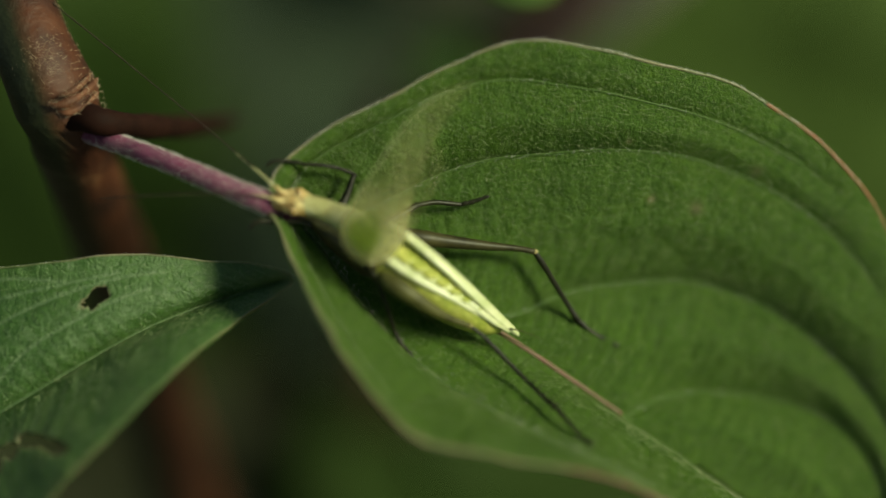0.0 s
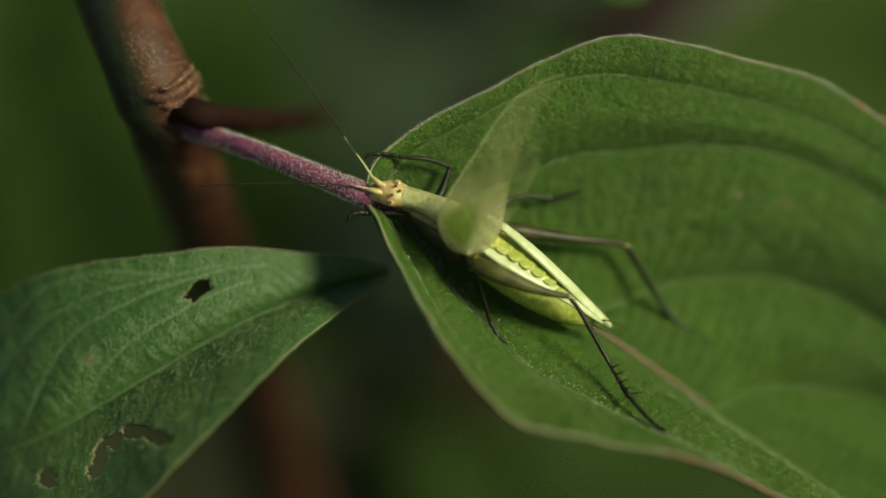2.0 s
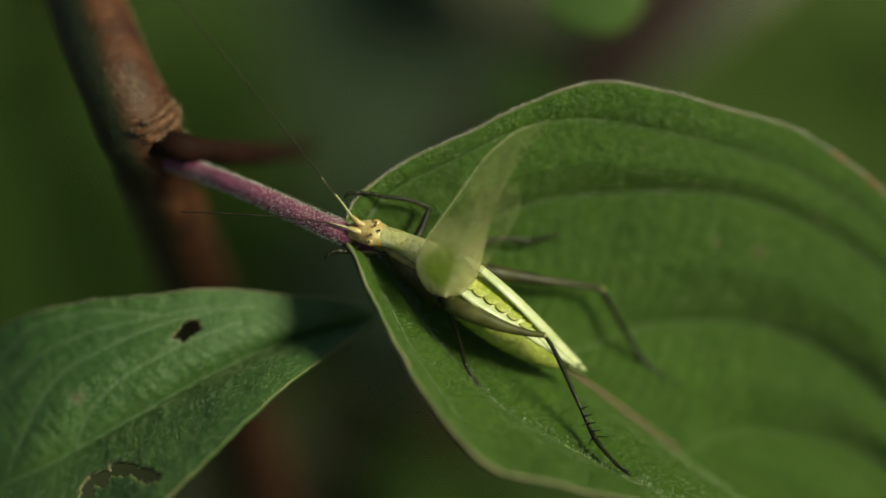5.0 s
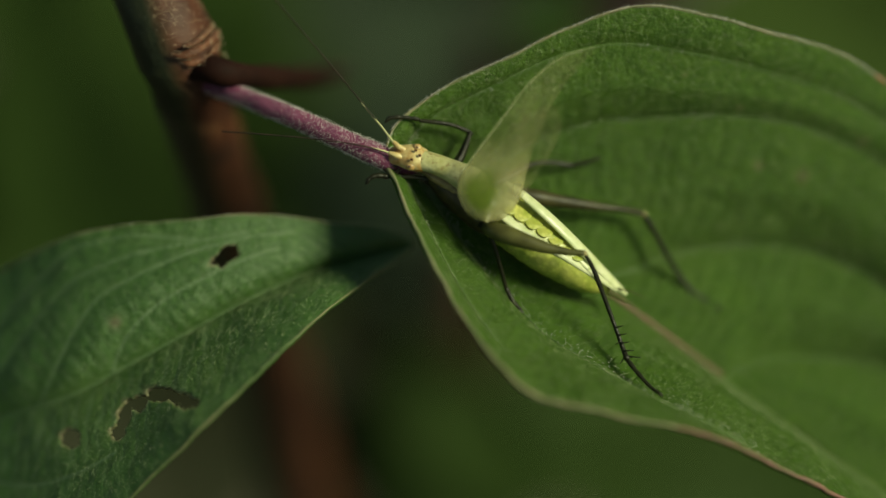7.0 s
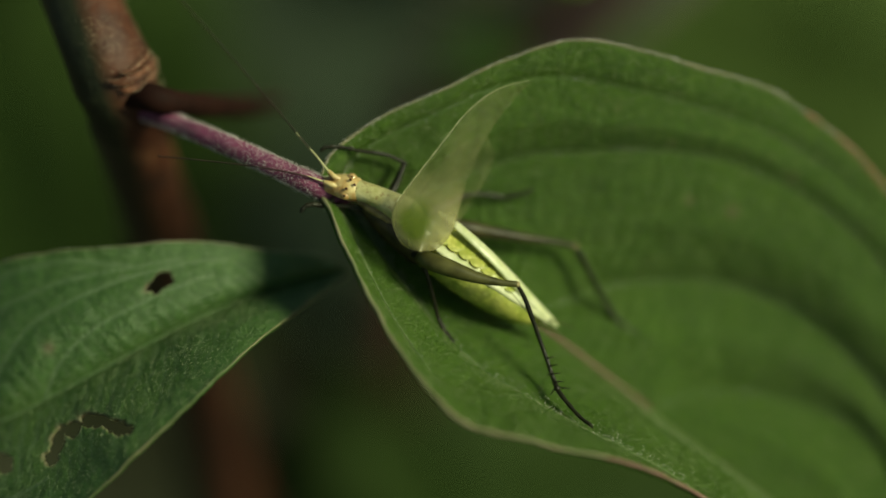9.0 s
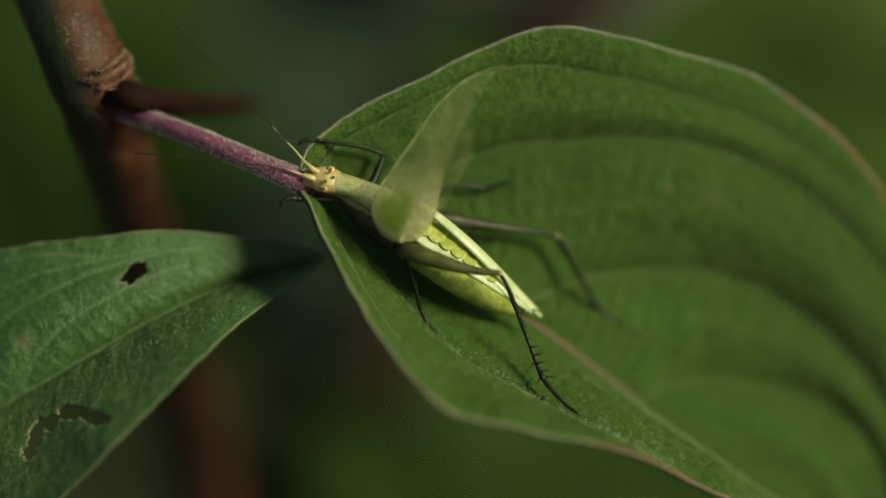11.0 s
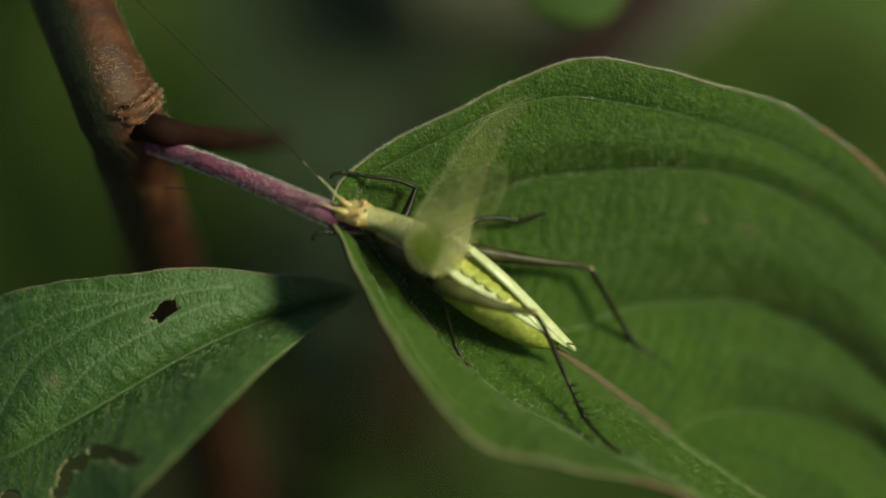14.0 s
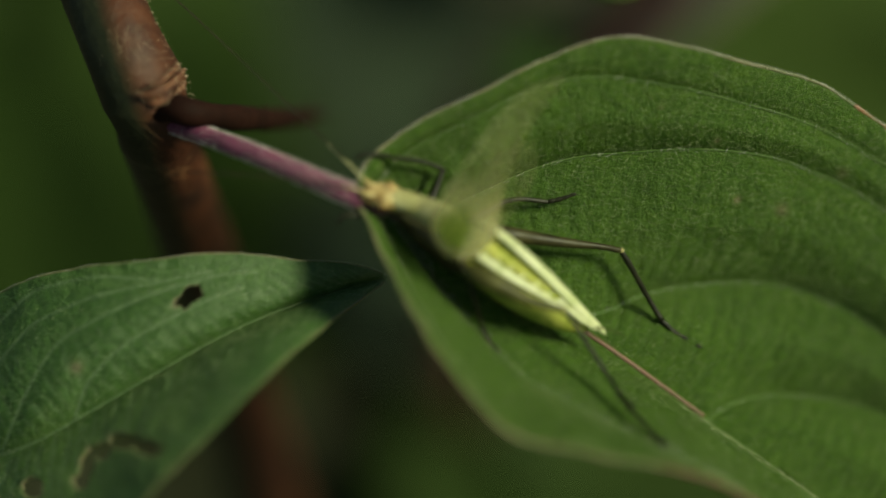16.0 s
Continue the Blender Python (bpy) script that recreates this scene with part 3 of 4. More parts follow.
def low_leaf():
    base = BENCH @ Vector(np.array(PIVOT_LOW) * MM)
    twig = tagged(new("dogwood_sprig"), "green leaf with eaten holes on a low dogwood sprig", "leaf")
    twig.matrix_world = Matrix.Translation((base.x, base.y, 0))
    local = twig.matrix_world.inverted() @ BENCH
    x, y, z = PIVOT_LOW
    part("stem", tube([(x - 3, y + 4, z + 3, 1.6), (x - 2, y - 2, z - 1, 1.8), (x - 4, y - 60, z - 66, 2.2), (x - 2, y - 200, z - 220, 3.0), (x, y - 360, z - 400, 4.0)], 60, 14),
         M_STUB, twig, "brown sprig stem", seat_at=local)
    blade = Blade(LOW_MID, LOW_FAR, LOW_NEAR, LOW_VEINS, (-0.9, -0.2), 330, 200, 9, puff=0.3, groove=0.015, rungs=52, tone=0.55)
    holes = [(*(-15.61, -3.23, -2.3, 0.78, 0.4), 38), (*(-24.48, -13.6, 2, 0.6, 0.5), 0), (*(-21.23, -12.22, 1.8, 0.42, 0.9), -20), (*(-20.4, -11.53, 1.8, 0.5, 0.4), 30), (*(-19.16, -10.97, 1.6, 0.85, 0.36), -8),
             (*(-17.83, -11.26, 1.6, 0.9, 0.34), -14), (*(-21.64, -13.22, 2, 0.42, 0.34), 0)]
    shape, vein, scorch = blade.solid(0.2, [(h[0], h[1], h[3], h[4], h[5]) for h in holes])
    p = blade.top
    pale = np.exp(-((p[:, 0] + 21.9) ** 2 + (p[:, 1] + 7.0) ** 2) / 0.12) * 0.7
    leaf = part("leaf", shape, M_LEAF2, twig, "green leaf with ragged brown-rimmed holes", PIVOT_LOW)
    give(leaf, "vein", vein)
    give(leaf, "scorch", np.maximum(scorch * 0.9, np.tile(pale, 2)))
    part("midrib", rod_on(blade.midline, 0.06, 0.03, -0.06, 90), M_PALEVEIN, leaf, "pale green midrib", PIVOT_LOW)
    for line in blade.veins:
        part("vein", rod_on(line, 0.03, 0.016, -0.03), M_PALEVEIN, leaf, "", PIVOT_LOW)
    part("leaf_rim", joined(rim_of(blade, 1, 0.0, 1.0, 0.045), rim_of(blade, -1, 0.0, 1.0, 0.055)), M_MARGIN, leaf, "pale thickened leaf edge", PIVOT_LOW)
    p, n, d = blade.pick(30000, 31)
    keep = (p[:, 0] > -28) & ((blade.side < 0) | (np.random.default_rng(3).random(len(p)) < 0.5)) & (np.random.default_rng(4).random(len(p)) < 0.6)
    part("leaf_hairs", hairs(p[keep], n[keep] * 0.4 + np.array((0.75, 0.25, 0)), 0.12, 0.009, 32, 0.18), M_HAIR, leaf, "fine white leaf hairs", PIVOT_LOW)["kind"] = "stuff"
    edge = blade.top.reshape(*blade.shape, 3)[:, -1]
    idx = np.random.default_rng(33).integers(int(0.35 * len(edge)), len(edge), 1200)
    part("rim_hairs", hairs(edge[idx], np.tile((0.1, 0.6, 0.4), (1200, 1)), 0.13, 0.008, 34, 0.6), M_HAIR_WHITE, leaf, "", PIVOT_LOW)["kind"] = "stuff"
    return twig, local, leaf


# ---------------------------------------------------------------- the cricket
BODY = (-0.76, -0.29, 0.5)
HIP, KNEE, ANKLE = (-0.38, -1.87, 1.3), (5.11, -3.31, 2), (7.52, -9.33, 1)      # of the near hind leg
BACK = (0.847, -0.532, 0.0)
DORSAL = (0.35, 0.55, 0.76)


def cricket():
    bug = tagged(new("tree_cricket"), "pale yellow-green tree cricket singing with raised translucent wings", "cricket")
    o = BODY

    def add(name, shape, mat, label="", parent=None):
        return part(name, shape, mat, parent or bug, label, o)

    # head, with eyes, mouthparts and antennae
    head = add("head", tube([(-6.05, 2.2, 0.4, 0.1), (-5.79, 2.2, 0.4, 0.42), (-5.28, 2.23, 0.5, 0.62), (-4.58, 2.13, 0.6, 0.78), (-3.94, 1.94, 0.55, 0.72), (-3.56, 1.81, 0.5, 0.5)], 30, 20, 0.85), M_HEAD, "straw-yellow head")
    for c, axis in (((-4.22, 2.67, 0.85), (0.3, 0.6, 0.5)), ((-4.63, 1.59, 1.05), (-0.2, -0.6, 0.6))):
        add("eye", ball(c, (0.2, 0.27, 0.25), axis), M_EYE, "amber compound eye", head)
        add("pupil_spot", ball(np.array(c) + np.array((-0.02, 0.0, 0.2)), (0.06, 0.07, 0.07), axis, n=8), M_PUPIL, "", head)
    for c in ((-4.31, 2.5, 1.3), (-4.53, 1.99, 1.46), (-4.08, 2.22, 1.36)):
        add("head_spot", ball(c, (0.07, 0.10, 0.08), (0, 0.2, 1), n=8), M_PUPIL, "dark brown spot", head)
    add("mouthparts", joined(ball((-5.68, 1.85, 0.1), (0.5, 0.45, 0.5), BACK), tube([(-5.67, 1.69, 0.4, 0.12), (-5.99, 1.37, 0.3, 0.1), (-6.18, 1.56, 0.3, 0.06)], 12, 8),
                             tube([(-5.28, 1.5, 0.4, 0.12), (-5.48, 1.18, 0.4, 0.09), (-5.67, 1.24, 0.4, 0.05)], 12, 8)), M_DARK, "dark brown mouthparts", head)
    add("antenna_base", joined(tube([(-4.95, 2.51, 0.9, 0.2), (-5.27, 2.7, 1, 0.17), (-5.58, 3.01, 1, 0.11)], 12, 10), tube([(-5.14, 2.13, 1, 0.2), (-5.45, 2.25, 1.1, 0.17), (-5.83, 2.38, 1.1, 0.11)], 12, 10)),
        M_HEAD, "pale antenna sockets", head)
    # thorax
    add("pronotum", tube([(-4.32, 2.04, 0.6, 0.5), (-4.01, 1.97, 0.66, 0.63), (-3.43, 1.81, 0.72, 0.62), (-2.73, 1.54, 0.78, 0.66), (-2.03, 1.2, 0.8, 0.78), (-1.33, 0.82, 0.74, 0.84), (-0.76, 0.51, 0.55, 0.75), (-0.32, 0.25, 0.3, 0.4)], 50, 26, 0.9, rough=0.12), M_PRONOTUM, "pale green saddle-shaped pronotum")
    add("pronotum_lobe", tube([(-4.08, 1.56, 0.2, 0.25), (-3.31, 1.18, 0.35, 0.42), (-2.52, 0.73, 0.4, 0.5), (-1.56, 0.16, 0.45, 0.5), (-1.02, -0.16, 0.4, 0.25)], 24, 14, 0.7, rough=0.2), M_LOBE, "brownish side lobe of the pronotum")
    add("thorax", tube([(-3.71, 1.37, -0.2, 0.5), (-2.68, 0.74, -0.3, 0.9), (-1.57, -0.1, -0.2, 1.15), (-0.45, -0.93, 0, 1.25), (0.51, -1.56, 0, 1)], 30, 18, rough=0.1), M_DARK, "dark underside of the thorax")
    add("thorax_side", tube([(-1.34, 0.29, 0, 0.4), (-0.77, -0.16, 0.1, 0.95), (-0.13, -0.73, 0.2, 1.05), (0.51, -1.18, 0.1, 0.8)], 20, 18), M_BODY, "yellow-green flank")
    # abdomen with its rings
    axis_line = [(-0.83, -0.29, -0.09, 0.9), (0.19, -1.05, -0.17, 1.35), (1.47, -1.89, -0.31, 1.5), (2.75, -2.79, -0.58, 1.52), (4.04, -3.69, -0.95, 1.38), (5.34, -4.6, -1.34, 1.05), (6.15, -5.12, -1.62, 0.65), (6.64, -5.44, -1.73, 0.2)]
    add("abdomen", tube(axis_line, 130, 30, 0.92, bumps=0.03, waves=11), M_BODY, "ringed yellow-green abdomen")
    ring = spline(axis_line, 60)
    for k in range(9):
        q = ring[6 + 5 * k]
        spot = np.array(q[:3]) + np.array(DORSAL) * q[3] * 0.93
        add("abdomen_plate", ball(spot, (0.55, 0.8 * q[3] / 1.5, 0.045), BACK, n=12), M_BODY, "")
    add("cercus", tube([(6.46, -5.31, -1.39, 0.06), (7.5, -5.45, -1.2, 0.045), (8.75, -5.95, -1.45, 0.012)], 10, 6), M_FEMUR)
    add("cercus", tube([(6.32, -5.51, -1.78, 0.06), (7.3, -6.05, -1.6, 0.045), (8.35, -6.65, -1.8, 0.012)], 10, 6), M_FEMUR)
    # folded hind wings along the back
    add("hind_wing", tube([(0.7, 0.73, 0.7, 0.12), (1.82, -0.12, 0.85, 0.28), (3.42, -1.55, 0.7, 0.34), (5.02, -3.15, 0.05, 0.36), (6.45, -4.65, -0.92, 0.34), (7.34, -5.51, -1.65, 0.24), (7.61, -5.77, -1.82, 0.08)], 50, 14, 0.45), M_HINDWING, "cream folded hind wing")
    add("hind_wing", tube([(0.19, -0.92, 1.34, 0.2), (1.14, -1.62, 1.2, 0.36), (2.41, -2.45, 0.95, 0.38), (3.85, -3.3, 0.42, 0.36), (5.31, -4.25, -0.31, 0.32), (6.61, -5.04, -1.09, 0.28), (7.48, -5.7, -1.75, 0.1)], 50, 14, 0.45), M_HINDWING, "cream folded hind wing")
    add("wing_fold", tube([(4.3, -2.95, 0.1, 0.12), (5.2, -3.78, -0.25, 0.42), (6.12, -4.58, -0.77, 0.5), (7.11, -5.37, -1.5, 0.3)], 30, 14, 0.3), M_HINDWING, "cream wing tips laid together")
    # legs
    def leg(name, label, femur, tibia, tarsus, femur_mat, spurs=()):
        f = add(name, tube(femur, 30, 12, rough=0.08), femur_mat, label)
        add("knee", ball(femur[-1][:3], (0.2, 0.17, 0.17), BACK, n=8), M_LEG if femur_mat is M_LEG else M_KNEE, "", f)
        add("tibia", joined(tube(tibia, 34, 9, rough=0.15), *[tube(s, 6, 5) for s in spurs]), M_LEG, "black spiny shin", f)
        add("tarsus", tube(tarsus, 20, 8, bumps=0.35, waves=4), M_LEG, "black foot", f)
        return f

    spurs = []
    for s, (dx, dy) in ((0.72, (0.42, 0.1)), (0.79, (0.42, 0.08)), (0.86, (0.42, 0.05)), (0.93, (0.5, 0.02)), (0.98, (0.75, -0.05)), (0.97, (-0.3, -0.45)), (0.84, (-0.25, -0.2))):
        p = spline([(5.17, -3.34, 2), (6.38, -6.16, 0.85), (7.49, -9.27, 0.9)], 100)[int(s * 99)]
        spurs.append([(*p, 0.06), (p[0] + 1.1 * dx, p[1] + 1.1 * dy, p[2] + 0.1, 0.022)])
    hind = leg("hind_leg", "olive hind thigh held along the abdomen", [(-0.38, -1.87, 1.3, 0.34), (0.19, -2.05, 1.9, 0.5), (1.45, -2.49, 2.2, 0.5), (2.87, -2.96, 2.2, 0.33), (4.13, -3.22, 2.1, 0.21), (5.11, -3.31, 2, 0.17)],
        [(5.11, -3.31, 2, 0.12), (5.63, -4.24, 1.5, 0.14), (6.55, -6.64, 0.7, 0.13), (7.25, -8.61, 0.7, 0.14), (7.52, -9.33, 1, 0.17)],
        [(7.52, -9.33, 1.1, 0.12), (8.12, -10.1, 1.5, 0.1), (8.82, -10.85, 1.9, 0.09), (9.29, -11.17, 2.15, 0.08), (9.41, -11.38, 2.2, 0.05)], M_FEMUR, spurs)
    leg("hind_leg", "olive hind thigh spread to the side", [(1, 0.16, -1.2, 0.46), (2.45, -0.16, -1.5, 0.46), (4.07, -0.42, -2.2, 0.38), (6.03, -0.71, -2.9, 0.27), (7.67, -0.91, -3.4, 0.18), (8.66, -1.14, -3.6, 0.17)],
        [(8.66, -1.14, -3.6, 0.15), (9.2, -1.99, -4, 0.17), (10.2, -3.77, -4.9, 0.16), (10.98, -5.1, -5.4, 0.2)],
        [(10.98, -5.1, -5.4, 0.13), (11.72, -5.79, -5.6, 0.1), (12.56, -6.3, -5.9, 0.09), (13.41, -6.84, -6.2, 0.06)], M_FEMUR_DARK)
    leg("middle_leg", "thin black middle leg", [(-0.7, -1.56, 0.2, 0.3), (-0.51, -1.74, 1.1, 0.27), (-0.25, -2.05, 1.7, 0.2)],
        [(-0.25, -2.06, 1.5, 0.15), (0.13, -3.08, 1, 0.13), (0.51, -4.43, 0.3, 0.12), (0.7, -5.24, -0.2, 0.12)],
        [(0.7, -5.24, -0.2, 0.11), (1.09, -5.98, -0.3, 0.1), (1.53, -6.55, -0.25, 0.09), (1.66, -6.77, -0.2, 0.06)], M_LEG)
    leg("middle_leg", "thin black middle leg", [(-0.45, 0.35, -0.8, 0.3), (1, 1.06, -1.4, 0.22), (2.13, 1.71, -2, 0.16)],
        [(2.13, 1.71, -2, 0.13), (3.11, 1.85, -2.6, 0.15), (4.25, 1.72, -3.1, 0.14), (4.61, 1.69, -3.2, 0.12)],
        [(4.61, 1.69, -3.2, 0.11), (5.39, 1.85, -3.25, 0.1), (6.21, 2.11, -3.3, 0.08)], M_LEG)
    leg("front_leg", "black front leg", [(-2.53, 0.74, -0.3, 0.26), (-3.16, 0.73, -0.1, 0.22), (-3.7, 0.92, 0.1, 0.14)],
        [(-3.7, 0.92, 0.1, 0.13), (-4.43, 1.02, 0.2, 0.14), (-5.22, 1.05, 0.3, 0.13), (-5.86, 1.05, 0.4, 0.13)],
        [(-5.86, 1.05, 0.4, 0.13), (-6.49, 1.11, 0.6, 0.12), (-6.93, 0.95, 0.7, 0.1), (-7.12, 0.64, 0.7, 0.07)], M_LEG)
    leg("front_leg", "black front leg", [(-2.3, 1.44, -0.2, 0.26), (-1.79, 2.21, -0.6, 0.24), (-1.28, 3.49, -0.8, 0.14)],
        [(-1.28, 3.56, -0.8, 0.12), (-2.21, 3.94, -0.5, 0.12), (-3, 4.09, -0.2, 0.13), (-4.12, 4.21, 0, 0.11)],
        [(-4.12, 4.28, 0, 0.1), (-5.07, 4.4, 0.2, 0.085), (-5.77, 4.36, 0.3, 0.1), (-6.05, 4.11, 0.3, 0.06)], M_LEG)
    return bug, hind


# antennae turn a little on the head
ROOT_A, ROOT_B = (-5.58, 3.01, 1), (-5.83, 2.38, 1.1)


def antenna(bug, root, line, label, pale):
    me = tube(line, 90, 7)
    ob = new("antenna", mesh_of("antenna", me[0] - np.array(root), me[1], M_ANTENNA))
    ob.parent = bug
    ob.matrix_local = seat(*(np.array(root) - np.array(BODY)))
    ob["label"] = label
    part("antenna_segment", tube(pale, 20, 8), M_ANTENNA_PALE, ob, "pale antenna base", root)
    return ob


def forewing(bug, root, front, rear, label, belly, clear, patch, rim):
    """A membrane with thickness, spanned between its front and rear edge, both from the hinge to the tip; belly: how far it bulges;
    clear: share let through at hinge and tip; patch: where its thick green field lies, (s, v, size along, size across)."""
    root = np.array(root)
    nu, nv = 90, 34
    a, b = spline(front, nu), spline(rear, nu)
    top, vein, thin = [], [], []
    for i in range(nu):
        s = i / (nu - 1)
        for k in range(nv):
            v = k / (nv - 1)
            fold = 0.07 * math.sin(13 * s + 4 * v) * math.sin(math.pi * v) + 0.05 * math.sin(5 * s - 9 * v) * math.sin(math.pi * v)
            top.append(a[i] + (b[i] - a[i]) * v + np.array((0.1, -0.1, 0.99)) * (belly * math.sin(math.pi * v) * (1 - 0.6 * s) + fold))
            field = math.exp(-((s - patch[0]) / patch[2]) ** 2 - ((v - patch[1]) / patch[3]) ** 2)
            lines = max(0.8 * math.exp(-((v - 0.22 - 0.15 * s) / 0.02) ** 2), 0.6 * math.exp(-((v - 0.5) / 0.02) ** 2),
                        0.5 * math.exp(-(((s * 7 + v * 1.3) % 1 - 0.5) / 0.05) ** 2) * min(1, 2 * s))
            vein.append(min(1.0, max(lines * 0.5, 1.6 * field)))
            c = clear[0] + (clear[1] - clear[0]) * min(1, max(0, (s - 0.27) / 0.16)) + 0.05 * noise.noise(Vector((s * 9, v * 5, 2))) - 0.07 * max(0, noise.noise(Vector((s * 4, v * 16, 5))))
            thin.append(min(0.98, max(0.05, c - 0.12 * field - 0.08 * lines - 0.2 * rim * math.exp(-(v / 0.04) ** 2))))
    top = np.array(top)
    low = top - np.array((0, 0, 0.04))
    n = nu * nv
    faces, edges = [], {}
    for i in range(nu - 1):
        for k in range(nv - 1):
            q0 = i * nv + k
            q = (q0, q0 + nv, q0 + nv + 1, q0 + 1)
            faces += [q, tuple(j + n for j in q[::-1])]
            for e in zip(q, q[1:] + q[:1]):
                if e[::-1] in edges:
                    del edges[e[::-1]]
                else:
                    edges[e] = 1
    faces += [(y, x, x + n, y + n) for x, y in edges]
    ob = new("forewing", mesh_of("forewing", np.vstack([top, low]) - root, faces, M_WING))
    ob.parent = bug
    ob.matrix_local = seat(*(root - np.array(BODY)))
    ob["label"] = label
    give(ob, "vein", vein * 2)
    give(ob, "thin", thin * 2)
    if not rim:
        return ob
    rib = [(*a[i], 0.022 * (1 - 0.6 * i / nu)) for i in range(nu // 4, nu, 6)]
    part("wing_vein", tube(rib, 40, 6), M_HINDWING, ob, "pale leading vein", root)
    return ob


# ---------------------------------------------------------------- ground and the blurred thicket behind
def simple_leaf(length, width):
    """A pointed, drooping blade with thickness, along x."""
    nu, nv = 24, 13
    v, f = [], []
    for i in range(nu):
        s = i / (nu - 1)
        w = width * 0.5 * math.sin(math.pi * min(1, s ** 0.85)) ** 0.8
        for k in range(nv):
            c = 2 * k / (nv - 1) - 1
            v.append((length * s, w * c, 0.18 * w * abs(c) - 0.25 * length * s * s + 0.02 * w * math.sin(9 * s + 4 * c)))
    v = np.array(v)
    n = len(v)
    v = np.vstack([v, v - np.array((0, 0, 0.25))])
    for i in range(nu - 1):
        for k in range(nv - 1):
            a = i * nv + k
            f += [(a, a + nv, a + nv + 1, a + 1), (a + n, a + 1 + n, a + nv + 1 + n, a + nv + n)]
    return v, f


M_SOIL = plain_material("leaf_litter", (0.045, 0.038, 0.026), (0.09, 0.07, 0.046), 30, 0.9, 0.8, 0.01)
M_FARLEAF = plain_material("thicket_leaf", (0.05, 0.10, 0.022), (0.09, 0.16, 0.036), 40, 0.5, through=0.35, specular=0.08)
M_BRIGHTLEAF = plain_material("thicket_leaf_fresh", (0.085, 0.14, 0.036), (0.12, 0.185, 0.052), 60, 0.5, through=0.4)
M_SUNLEAF = plain_material("thicket_leaf_olive", (0.075, 0.12, 0.030), (0.112, 0.168, 0.044), 40, 0.6, through=0.3, specular=0.08)
M_GREYLEAF = plain_material("thicket_leaf_dull", (0.045, 0.064, 0.039), (0.066, 0.089, 0.055), 40, 0.7, through=0.2, specular=0.08)
# the thicket's inner shade is put into the next two leaf colours
M_BROWNLEAF = plain_material("thicket_leaf_shade_brown", (0.021, 0.023, 0.012), (0.031, 0.033, 0.018), 40, 0.7, through=0.1, specular=0.08)
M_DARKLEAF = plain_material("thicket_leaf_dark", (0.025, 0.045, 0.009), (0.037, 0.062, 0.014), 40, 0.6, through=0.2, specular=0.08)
M_STRAW = plain_material("dry_grass", (0.15, 0.16, 0.10), (0.24, 0.24, 0.16), 60, 0.7)
M_GREYCANE = plain_material("cane_grey", (0.20, 0.17, 0.14), (0.30, 0.26, 0.22), 60, 0.7)
M_CANE = plain_material("cane_brown", (0.045, 0.014, 0.011), (0.08, 0.028, 0.022), 60, 0.6)


def surroundings():
    size = 60000
    g = new("ground", mesh_of("ground", [(-size, -size, 0), (size, -size, 0), (size, size, 0), (-size, size, 0)], [(0, 1, 2, 3)], M_SOIL, False))
    tagged(g, "dark soil with brown leaf litter", "ground", kind="structure")


